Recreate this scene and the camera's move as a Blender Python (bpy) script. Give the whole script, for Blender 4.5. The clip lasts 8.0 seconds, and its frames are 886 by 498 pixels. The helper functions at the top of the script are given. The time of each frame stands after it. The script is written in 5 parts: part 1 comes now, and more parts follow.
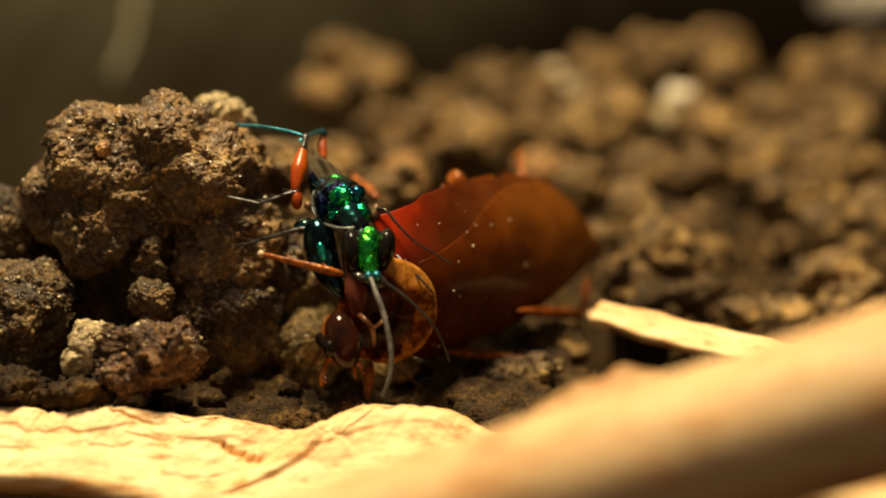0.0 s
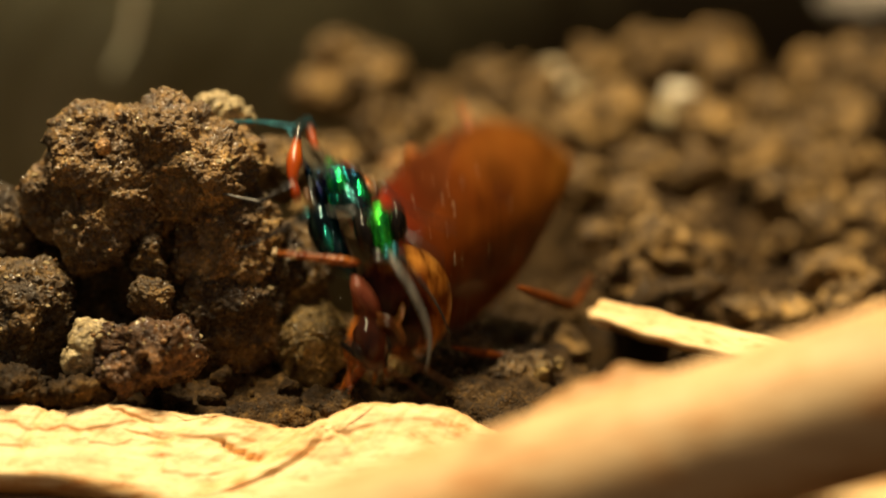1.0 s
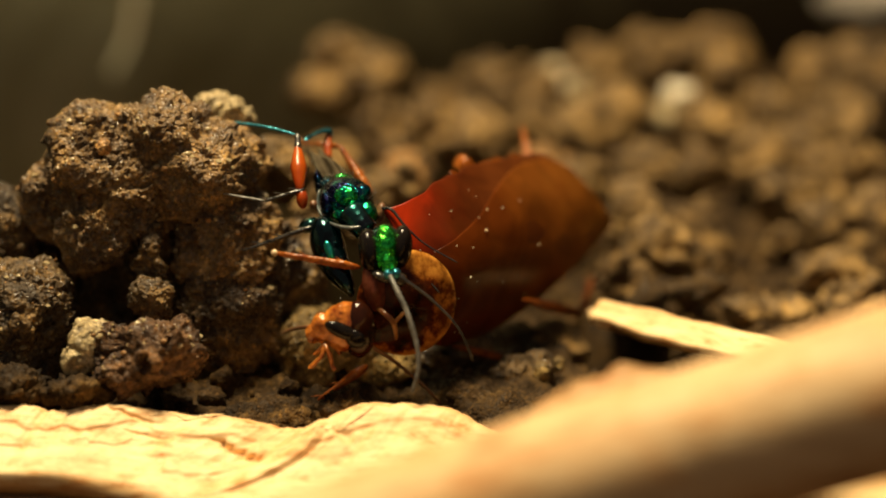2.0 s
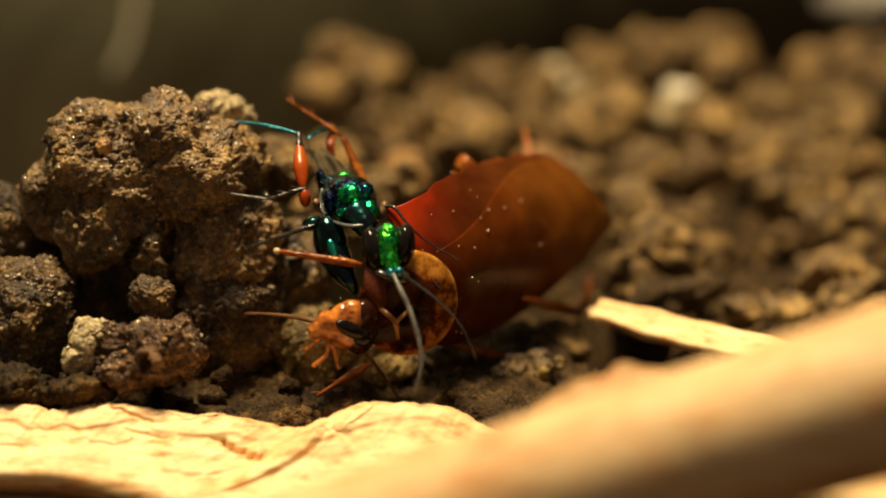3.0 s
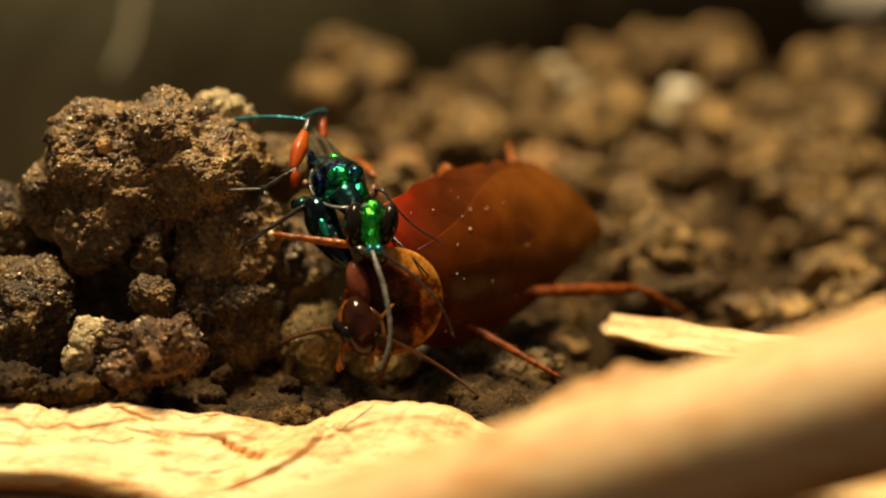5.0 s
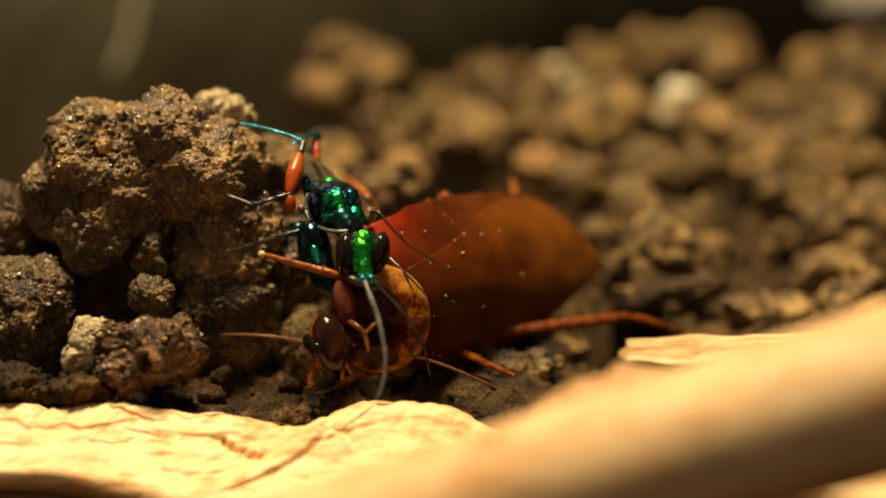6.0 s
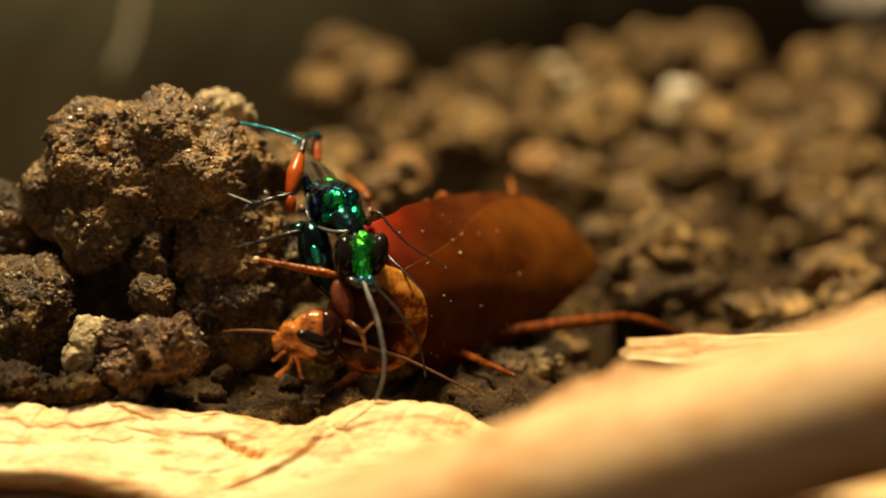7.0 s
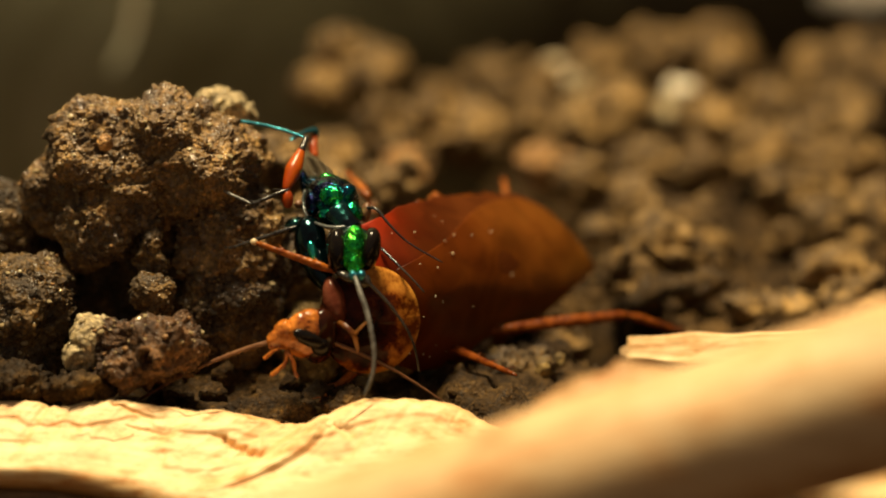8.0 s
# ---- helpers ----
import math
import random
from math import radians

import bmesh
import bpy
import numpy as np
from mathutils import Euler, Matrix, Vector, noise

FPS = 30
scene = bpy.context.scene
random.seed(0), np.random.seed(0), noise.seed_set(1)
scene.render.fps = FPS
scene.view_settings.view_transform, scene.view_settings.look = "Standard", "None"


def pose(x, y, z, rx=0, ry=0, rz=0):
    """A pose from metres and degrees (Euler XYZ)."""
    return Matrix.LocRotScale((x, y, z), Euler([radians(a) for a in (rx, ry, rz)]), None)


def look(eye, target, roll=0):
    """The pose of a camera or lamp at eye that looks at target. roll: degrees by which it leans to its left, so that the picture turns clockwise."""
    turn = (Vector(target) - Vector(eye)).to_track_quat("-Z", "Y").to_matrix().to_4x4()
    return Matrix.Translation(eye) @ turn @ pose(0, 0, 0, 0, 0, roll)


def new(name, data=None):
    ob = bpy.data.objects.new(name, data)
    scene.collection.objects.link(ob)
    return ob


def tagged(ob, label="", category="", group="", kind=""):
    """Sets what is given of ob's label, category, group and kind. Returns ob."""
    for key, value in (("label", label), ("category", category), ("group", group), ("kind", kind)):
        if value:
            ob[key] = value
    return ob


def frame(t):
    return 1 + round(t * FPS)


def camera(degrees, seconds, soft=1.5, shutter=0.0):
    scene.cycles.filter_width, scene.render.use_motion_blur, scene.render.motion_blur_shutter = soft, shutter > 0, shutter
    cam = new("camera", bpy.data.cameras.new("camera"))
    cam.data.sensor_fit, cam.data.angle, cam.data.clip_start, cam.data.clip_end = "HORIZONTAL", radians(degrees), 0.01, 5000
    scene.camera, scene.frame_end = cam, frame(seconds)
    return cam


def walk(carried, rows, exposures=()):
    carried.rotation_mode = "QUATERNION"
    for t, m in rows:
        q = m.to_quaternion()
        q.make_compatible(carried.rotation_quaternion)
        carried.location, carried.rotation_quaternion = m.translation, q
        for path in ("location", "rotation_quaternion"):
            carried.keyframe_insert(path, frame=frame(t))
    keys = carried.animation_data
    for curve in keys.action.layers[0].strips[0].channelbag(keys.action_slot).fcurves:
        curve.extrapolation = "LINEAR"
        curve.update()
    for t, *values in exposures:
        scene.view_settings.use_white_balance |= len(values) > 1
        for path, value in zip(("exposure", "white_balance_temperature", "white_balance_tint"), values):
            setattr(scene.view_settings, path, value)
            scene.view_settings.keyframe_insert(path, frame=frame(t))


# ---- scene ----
# Close view of a green jewel wasp gripping a cockroach between soil clods and wood chips.
# Everything is at true size: the view is about 65 mm wide where the insects are.
cam = camera(22, 8.0, soft=1.9, shutter=0.7)
cam.data.dof.use_dof = True
cam.data.dof.focus_distance = 0.169
cam.data.dof.aperture_fstop = 13.0
cam.data.dof.aperture_blades = 0
EYE = (0, -0.16421, 0.0546)


def aimed(right, down):
    """The camera's pose, turned by small angles in degrees from its first aim."""
    return pose(*EYE, 75 - down, 0, -right)


walk(cam, [(0.0, aimed(0, 0)), (0.5, aimed(0, 0.024)), (1.0, aimed(0, 0.043)), (1.5, aimed(0, 0.043)),
           (3.0, aimed(-0.014, 0.065)), (3.5, aimed(-0.018, 0.085)), (4.5, aimed(-0.018, 0.085)),
           (6.0, aimed(-0.01, 0.085)), (6.5, aimed(-0.018, 0.086)), (7.0, aimed(-0.02, 0.107)),
           (7.5, aimed(-0.022, 0.13)), (8.0, aimed(-0.038, 0.15))])

# ---- light: one warm lamp above the set, a weak room around it ----
world = bpy.data.worlds.new("room")
scene.world = world
world.use_nodes = True
world.node_tree.nodes["Background"].inputs["Color"].default_value = (1.0, 0.84, 0.68, 1)
world.node_tree.nodes["Background"].inputs["Strength"].default_value = 0.155
key = new("lamp_above", bpy.data.lights.new("lamp_above", "AREA"))
key.data.shape, key.data.size = "DISK", 0.075
key.data.energy = 2.12
key.data.color = (1.0, 0.8, 0.47)
key.matrix_basis = look((-0.032, 0.006, 0.29), (0.0, 0.005, 0.0))
scene.view_settings.exposure = 0.0


# ---- materials ----
def material(name):
    mat = bpy.data.materials.new(name)
    mat.use_nodes = True
    nodes = mat.node_tree.nodes
    return mat, nodes, mat.node_tree.links, nodes["Principled BSDF"]


def tex(nodes, links, kind, scale, coords, detail=6.0, rough=0.6):
    node = nodes.new("ShaderNodeTex" + kind)
    node.inputs["Scale"].default_value = scale
    if kind == "Noise":
        node.inputs["Detail"].default_value, node.inputs["Roughness"].default_value = detail, rough
    links.new(coords, node.inputs["Vector"])
    return node


def ramp(nodes, links, value, stops):
    node = nodes.new("ShaderNodeValToRGB")
    while len(node.color_ramp.elements) < len(stops):
        node.color_ramp.elements.new(0.5)
    for element, (at, colour) in zip(node.color_ramp.elements, stops):
        element.position, element.color = at, (*colour, 1)
    links.new(value, node.inputs["Fac"])
    return node


def mix(nodes, links, fac, a, b, blend="MIX"):
    node = nodes.new("ShaderNodeMix")
    node.data_type, node.blend_type = "RGBA", blend
    for value, socket in ((fac, node.inputs[0]), (a, node.inputs[6]), (b, node.inputs[7])):
        if isinstance(value, (int, float)):
            socket.default_value = value
        elif isinstance(value, tuple):
            socket.default_value = (*value, 1)
        else:
            links.new(value, socket)
    return node.outputs[2]


def bump(nodes, links, height, distance, strength, after=None):
    node = nodes.new("ShaderNodeBump")
    node.inputs["Distance"].default_value, node.inputs["Strength"].default_value = distance, strength
    links.new(height, node.inputs["Height"])
    if after:
        links.new(after, node.inputs["Normal"])
    return node.outputs["Normal"]


def soil(name, dark, mid, light, gloss=0.35, level=0.5):
    """Crumbly earth: blotches, grains and a fine wet-looking sparkle."""
    mat, nodes, links, skin = material(name)
    at = nodes.new("ShaderNodeTexCoord").outputs["Object"]
    blotch = tex(nodes, links, "Noise", 330, at, 7, 0.75)
    grain = tex(nodes, links, "Noise", 1900, at, 4, 0.7)
    crumbs = tex(nodes, links, "Voronoi", 1500, at)
    mineral = tex(nodes, links, "Voronoi", 4200, at)
    each = nodes.new("ShaderNodeSeparateColor")
    links.new(mineral.outputs["Color"], each.inputs["Color"])
    base = ramp(nodes, links, blotch.outputs["Fac"], [(0.33, dark), (0.5, mid), (0.66, light)])
    specks = ramp(nodes, links, grain.outputs["Fac"], [(0.3, (0.5, 0.48, 0.45)), (0.55, (1, 1, 1)), (0.75, (1.5, 1.45, 1.35))])
    tint = nodes.new("ShaderNodeObjectInfo")
    tone = ramp(nodes, links, tint.outputs["Random"], [(0.0, (0.72, 0.7, 0.66)), (1.0, (1.3, 1.29, 1.26))])
    coloured = mix(nodes, links, 1.0, base.outputs["Color"], specks.outputs["Color"], "MULTIPLY")
    kinds = ramp(nodes, links, each.outputs["Red"], [(0.0, (0.65, 0.62, 0.6)), (0.5, (1.0, 0.98, 0.94)), (0.88, (1.15, 1.1, 1.0)), (1.0, (1.9, 1.8, 1.55))])
    coloured = mix(nodes, links, 1.0, coloured, kinds.outputs["Color"], "MULTIPLY")
    coloured = mix(nodes, links, 1.0, coloured, tone.outputs["Color"], "MULTIPLY")
    patch = tex(nodes, links, "Noise", 140, at, 3, 0.6)
    broad = ramp(nodes, links, patch.outputs["Fac"], [(0.36, (0.55, 0.5, 0.44)), (0.5, (1.0, 0.97, 0.92)), (0.64, (1.35, 1.3, 1.2))])
    coloured = mix(nodes, links, 1.0, coloured, broad.outputs["Color"], "MULTIPLY")
    links.new(coloured, skin.inputs["Base Color"])
    shine = ramp(nodes, links, each.outputs["Green"], [(0.5, (0.85, 0.85, 0.85)), (0.85, (gloss, gloss, gloss))])
    skin.inputs["Specular IOR Level"].default_value = level
    links.new(shine.outputs["Color"], skin.inputs["Roughness"])
    first = bump(nodes, links, crumbs.outputs["Distance"], 0.0005, 0.4)
    first = bump(nodes, links, mineral.outputs["Distance"], -0.0002, 0.5, first)
    links.new(bump(nodes, links, grain.outputs["Fac"], 0.0004, 0.5, first), skin.inputs["Normal"])
    return mat


def wood(name, dark, light, scale=130, along=(0.12, 1, 1), gloss=0.55):
    """Pale split wood with long fibres and stains; the fibres run along local x."""
    mat, nodes, links, skin = material(name)
    at = nodes.new("ShaderNodeTexCoord").outputs["Object"]
    turn = nodes.new("ShaderNodeMapping")
    turn.inputs["Scale"].default_value = along
    links.new(at, turn.inputs["Vector"])
    fibre = tex(nodes, links, "Noise", scale * 9, turn.outputs["Vector"], 6, 0.65)
    short = nodes.new("ShaderNodeMapping")
    short.inputs["Scale"].default_value = (along[0] * 3.5, along[1], along[2])
    links.new(at, short.inputs["Vector"])
    tone_mask = tex(nodes, links, "Noise", scale * 6.0, short.outputs["Vector"], 5, 0.7)
    base = ramp(nodes, links, fibre.outputs["Fac"], [(0.34, dark), (0.52, light)])
    patch = ramp(nodes, links, tone_mask.outputs["Fac"], [(0.34, (0.7, 0.42, 0.2)), (0.43, (0.93, 0.8, 0.66)), (0.52, (1, 0.98, 0.95)), (0.7, (1.05, 1.05, 1.05))])
    cloud = tex(nodes, links, "Noise", scale * 0.7, at, 4, 0.6)
    broad = ramp(nodes, links, cloud.outputs["Fac"], [(0.38, (0.93, 0.8, 0.66)), (0.56, (1.04, 1.03, 1.0))])
    stained = mix(nodes, links, 1.0, base.outputs["Color"], patch.outputs["Color"], "MULTIPLY")
    links.new(mix(nodes, links, 1.0, stained, broad.outputs["Color"], "MULTIPLY"), skin.inputs["Base Color"])
    skin.inputs["Roughness"].default_value = gloss
    links.new(bump(nodes, links, fibre.outputs["Fac"], 0.0006, 0.25), skin.inputs["Normal"])
    return mat


def chitin(name, dark, light, gloss=0.25, scale=350, glow=0.0, streak=(1, 1, 1), metal=0.0, fine=2500, relief=0.3, coat=0.0, level=0.5):
    """Insect skin: two mottled tones under a gloss; glow is how much light passes through it."""
    mat, nodes, links, skin = material(name)
    at = nodes.new("ShaderNodeTexCoord").outputs["Object"]
    turn = nodes.new("ShaderNodeMapping")
    turn.inputs["Scale"].default_value = streak
    links.new(at, turn.inputs["Vector"])
    mottle = tex(nodes, links, "Noise", scale, turn.outputs["Vector"], 4)
    base = ramp(nodes, links, mottle.outputs["Fac"], [(0.35, dark), (0.65, light)])
    links.new(base.outputs["Color"], skin.inputs["Base Color"])
    skin.inputs["Roughness"].default_value, skin.inputs["Metallic"].default_value = gloss, metal
    skin.inputs["Coat Weight"].default_value, skin.inputs["Specular IOR Level"].default_value = coat, level
    pits = tex(nodes, links, "Voronoi", fine, at)
    links.new(bump(nodes, links, pits.outputs["Distance"], 0.0002, relief), skin.inputs["Normal"])
    if glow:
        veil = nodes.new("ShaderNodeBsdfTranslucent")
        links.new(base.outputs["Color"], veil.inputs["Color"])
        both = nodes.new("ShaderNodeMixShader")
        both.inputs["Fac"].default_value = glow
        links.new(skin.outputs["BSDF"], both.inputs[1])
        links.new(veil.outputs["BSDF"], both.inputs[2])
        links.new(both.outputs["Shader"], nodes["Material Output"].inputs["Surface"])
    return mat


def jewel(name, stops, gloss, scale, relief=0.4):
    """Metallic insect skin in several tones, with pits of two sizes."""
    mat, nodes, links, skin = material(name)
    at = nodes.new("ShaderNodeTexCoord").outputs["Object"]
    mottle = tex(nodes, links, "Noise", scale, at, 3)
    mottle.inputs["Distortion"].default_value = 0.5
    links.new(ramp(nodes, links, mottle.outputs["Fac"], stops).outputs["Color"], skin.inputs["Base Color"])
    skin.inputs["Metallic"].default_value, skin.inputs["Roughness"].default_value = 1.0, gloss
    pits = tex(nodes, links, "Voronoi", 2600, at)
    folds = tex(nodes, links, "Noise", 1300, at, 3)
    first = bump(nodes, links, pits.outputs["Distance"], 0.0002, relief)
    links.new(bump(nodes, links, folds.outputs["Fac"], 0.0005, relief, first), skin.inputs["Normal"])
    return mat


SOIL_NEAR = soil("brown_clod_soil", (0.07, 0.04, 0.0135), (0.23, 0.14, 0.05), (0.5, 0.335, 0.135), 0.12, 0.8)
# two darker copies of the clod soil that carry shade in their colour
SOIL_SHADED = soil("shade_toned_soil", (0.028, 0.0152, 0.005), (0.09, 0.053, 0.0175), (0.23, 0.142, 0.05), 0.16, 0.6)
SOIL_DEEP_SHADE = soil("deep_shade_soil", (0.02, 0.0112, 0.0038), (0.066, 0.04, 0.0135), (0.175, 0.11, 0.039), 0.16, 0.6)
SOIL_RED = soil("reddish_clod_soil", (0.035, 0.0172, 0.0075), (0.105, 0.055, 0.025), (0.26, 0.146, 0.07), 0.2, 0.4)
SOIL_FAR = soil("dry_pale_soil", (0.05, 0.03, 0.01), (0.17, 0.108, 0.04), (0.44, 0.295, 0.118), 0.4)
SOIL_DIM = soil("dull_brown_soil", (0.03, 0.0175, 0.006), (0.1, 0.062, 0.023), (0.22, 0.142, 0.055), 0.5, 0.3)
SOIL_OLIVE = soil("yellowish_grit_soil", (0.06, 0.04, 0.012), (0.21, 0.145, 0.05), (0.42, 0.31, 0.12), 0.3)
# ground tone lowered to stand in for shade around the insects and clods
SOIL_GROUND = soil("shade_darkened_ground", (0.012, 0.0065, 0.002), (0.038, 0.022, 0.0074), (0.105, 0.064, 0.0225), 0.6, 0.2)
STONE_PALE = soil("pale_grit", (0.22, 0.18, 0.105), (0.36, 0.3, 0.185), (0.52, 0.45, 0.31), 0.3)
STONE_WHITE = soil("white_grit", (0.42, 0.35, 0.24), (0.6, 0.53, 0.4), (0.8, 0.76, 0.66), 0.3)
# near-white colour that paints a specular glint onto one stone
GLINT_WHITE = soil("white_glint", (0.72, 0.68, 0.58), (0.8, 0.77, 0.68), (0.86, 0.84, 0.77), 0.15, 0.8)
OCHRE = soil("ochre_grit", (0.22, 0.12, 0.04), (0.36, 0.2, 0.075), (0.45, 0.28, 0.12), 0.4)
WOOD_PALE = wood("pale_split_wood", (0.67, 0.43, 0.2), (0.79, 0.585, 0.325), 170)
WOOD_TORN_SHADED = wood("torn_wood_shade_tone", (0.22, 0.125, 0.05), (0.42, 0.28, 0.14), 120)
GRAIN_CLEAR = chitin("glassy_grit", (0.3, 0.22, 0.11), (0.55, 0.45, 0.27), 0.1, 900, 0.25, relief=0.1)
STONE_GREY = soil("grey_grit", (0.25, 0.25, 0.25), (0.36, 0.35, 0.36), (0.5, 0.49, 0.5), 0.5)
STREAK_PALE = wood("pale_wall_streak", (0.085, 0.078, 0.046), (0.13, 0.123, 0.078), 120)
WOOD_STICK = wood("smooth_peeled_stick", (0.47, 0.31, 0.165), (0.63, 0.445, 0.25), 60, (0.1, 1, 1), 0.7)
WOOD_UNDERSIDE = wood("dark_chip_underside", (0.06, 0.035, 0.018), (0.2, 0.12, 0.06), 120)
JEWEL = jewel("emerald_metal_skin", [(0.3, (0.004, 0.03, 0.05)), (0.42, (0.005, 0.16, 0.12)), (0.55, (0.015, 0.5, 0.13)), (0.7, (0.08, 0.62, 0.05))], 0.2, 900)
JEWEL_FACE = jewel("yellow_green_metal_skin", [(0.3, (0.008, 0.12, 0.05)), (0.45, (0.02, 0.4, 0.06)), (0.6, (0.05, 0.55, 0.045)), (0.75, (0.1, 0.5, 0.025))], 0.26, 1100, 0.55)
JEWEL_BLUE = jewel("blue_green_metal_skin", [(0.34, (0.003, 0.003, 0.012)), (0.46, (0.012, 0.014, 0.06)), (0.54, (0.006, 0.09, 0.13)), (0.66, (0.012, 0.3, 0.16))], 0.18, 650)
JEWEL_BLACK = chitin("black_metal_skin", (0.001, 0.003, 0.006), (0.004, 0.035, 0.04), 0.16, 500, 0, (1, 1, 1), 0.9, 2600, 0.1, 0.3)
HIGHLIGHT_CYAN = chitin("cyan_highlight_metal", (0.02, 0.3, 0.26), (0.06, 0.75, 0.55), 0.3, 900, 0, (1, 1, 1), 1.0, 2600, 0.2)
JEWEL_DARK = chitin("dark_metal_skin", (0.002, 0.005, 0.01), (0.008, 0.1, 0.09), 0.22, 500, 0, (1, 1, 1), 0.9, 2600, 0.15, 0.5)
BLACK_EYE = chitin("black_eye", (0.004, 0.003, 0.003), (0.01, 0.007, 0.005), 0.12, 300, 0, (1, 1, 1), 0, 6000, 0.05, 0.0, 0.18)
CHESTNUT = chitin("glossy_chestnut_skull", (0.007, 0.0026, 0.0015), (0.034, 0.008, 0.003), 0.1, 420, 0, (1, 1, 1), 0, 3000, 0.05, 0.0, 0.2)
GREY_HORN = chitin("grey_antenna_horn", (0.06, 0.058, 0.053), (0.18, 0.172, 0.155), 0.4, 900)
BLACK_HORN = chitin("black_leg_horn", (0.006, 0.006, 0.008), (0.035, 0.03, 0.026), 0.22, 700, relief=0.1)
RIM_GREY = chitin("grey_shining_rim", (0.03, 0.035, 0.038), (0.12, 0.125, 0.12), 0.22, 900, relief=0.1)
TIBIA_BLUE = chitin("steel_blue_leg", (0.01, 0.09, 0.14), (0.06, 0.32, 0.4), 0.3, 700, 0, (1, 1, 1), 0.8)
FEMUR_RED = chitin("orange_red_leg", (0.24, 0.024, 0.001), (0.42, 0.075, 0.003), 0.3, 500, 0.1, relief=0.08, level=0.35)
SMOKE_WING = chitin("smoky_wing", (0.03, 0.022, 0.014), (0.11, 0.083, 0.05), 0.2, 400, 0.4)
WING_BROWN = chitin("brown_wing_cover", (0.12, 0.022, 0.0018), (0.26, 0.064, 0.006), 0.24, 150, 0.5, (1, 1, 1), 0, 1800, 0.1, level=0.25)
BODY_BROWN = chitin("dark_brown_belly", (0.05, 0.012, 0.003), (0.12, 0.035, 0.008), 0.3)
SHIELD_YELLOW = chitin("amber_shield_margin", (0.08, 0.02, 0.003), (0.38, 0.15, 0.022), 0.28, 520, 0.1, (1, 1, 1), 0, 2500, 0.15)
FLAP_PINK = chitin("pinkish_brown_flap", (0.1, 0.022, 0.01), (0.24, 0.075, 0.04), 0.16, 500, 0.2, (1, 1, 1), 0, 2500, 0.15, 0.0, 0.25)
LEG_AMBER = chitin("amber_leg", (0.16, 0.03, 0.003), (0.4, 0.115, 0.011), 0.3, 1500, 0.15, relief=0.3, level=0.35)
# darker copy of LEG_AMBER that puts shade on the hind and middle legs
LEG_SHADED = chitin("shade_toned_amber_leg", (0.09, 0.016, 0.002), (0.26, 0.065, 0.007), 0.36, 1500, 0.2, relief=0.3, level=0.15)
FACE_ORANGE = chitin("orange_face", (0.16, 0.028, 0.003), (0.66, 0.22, 0.028), 0.18, 1100, 0.1, relief=0.5, coat=0.4)
PALE_TIP = chitin("pale_joint", (0.5, 0.36, 0.2), (0.7, 0.55, 0.35), 0.35)
ANTENNA_BROWN = chitin("brown_antenna", (0.09, 0.035, 0.015), (0.2, 0.09, 0.04), 0.4)


def wall_material():
    """Olive painted board, darker to the right along a cloudy edge, with fine dirt."""
    mat, nodes, links, skin = material("dull_olive_board")
    at = nodes.new("ShaderNodeTexCoord").outputs["Object"]
    cloud = tex(nodes, links, "Noise", 30, at, 3)
    cloud.inputs["Distortion"].default_value = 1.2
    fine = tex(nodes, links, "Noise", 400, at, 4)
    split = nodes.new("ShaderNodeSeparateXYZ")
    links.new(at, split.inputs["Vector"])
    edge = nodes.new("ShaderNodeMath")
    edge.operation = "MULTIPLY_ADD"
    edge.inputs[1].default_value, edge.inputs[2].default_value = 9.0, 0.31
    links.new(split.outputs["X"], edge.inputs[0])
    tone_mask = nodes.new("ShaderNodeMath")
    tone_mask.operation = "ADD"
    links.new(edge.outputs[0], tone_mask.inputs[0])
    links.new(cloud.outputs["Fac"], tone_mask.inputs[1])
    base = ramp(nodes, links, tone_mask.outputs[0], [(0.25, (0.5, 0.5, 0.34)), (0.6, (0.26, 0.245, 0.135)), (0.95, (0.045, 0.034, 0.012)), (1.0, (0.035, 0.025, 0.009))])
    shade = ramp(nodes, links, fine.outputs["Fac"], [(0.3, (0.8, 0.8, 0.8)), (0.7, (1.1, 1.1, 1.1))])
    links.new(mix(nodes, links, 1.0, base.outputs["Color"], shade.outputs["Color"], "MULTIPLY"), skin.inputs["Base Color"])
    skin.inputs["Roughness"].default_value = 0.8
    return mat


WALL = wall_material()


# ---- builders ----
def finish(bm, name, mat, smooth=True):
    mesh = bpy.data.meshes.new(name)
    for face in bm.faces:
        face.smooth = smooth
    bm.to_mesh(mesh)
    bm.free()
    mesh.materials.append(mat)
    return mesh


def part(name, bm, mat, parent, label=""):
    ob = new(name, finish(bm, name, mat))
    ob.parent = parent
    return tagged(ob, label)


def whole(name, bm, mat, label, category, kind="", group="", at=(0, 0, 0)):
    """A thing of one mesh whose vertices are given in the world; at becomes its origin."""
    bmesh.ops.translate(bm, verts=bm.verts, vec=-Vector(at))
    ob = new(name, finish(bm, name, mat))
    ob.location = at
    return tagged(ob, label, category, group, kind)


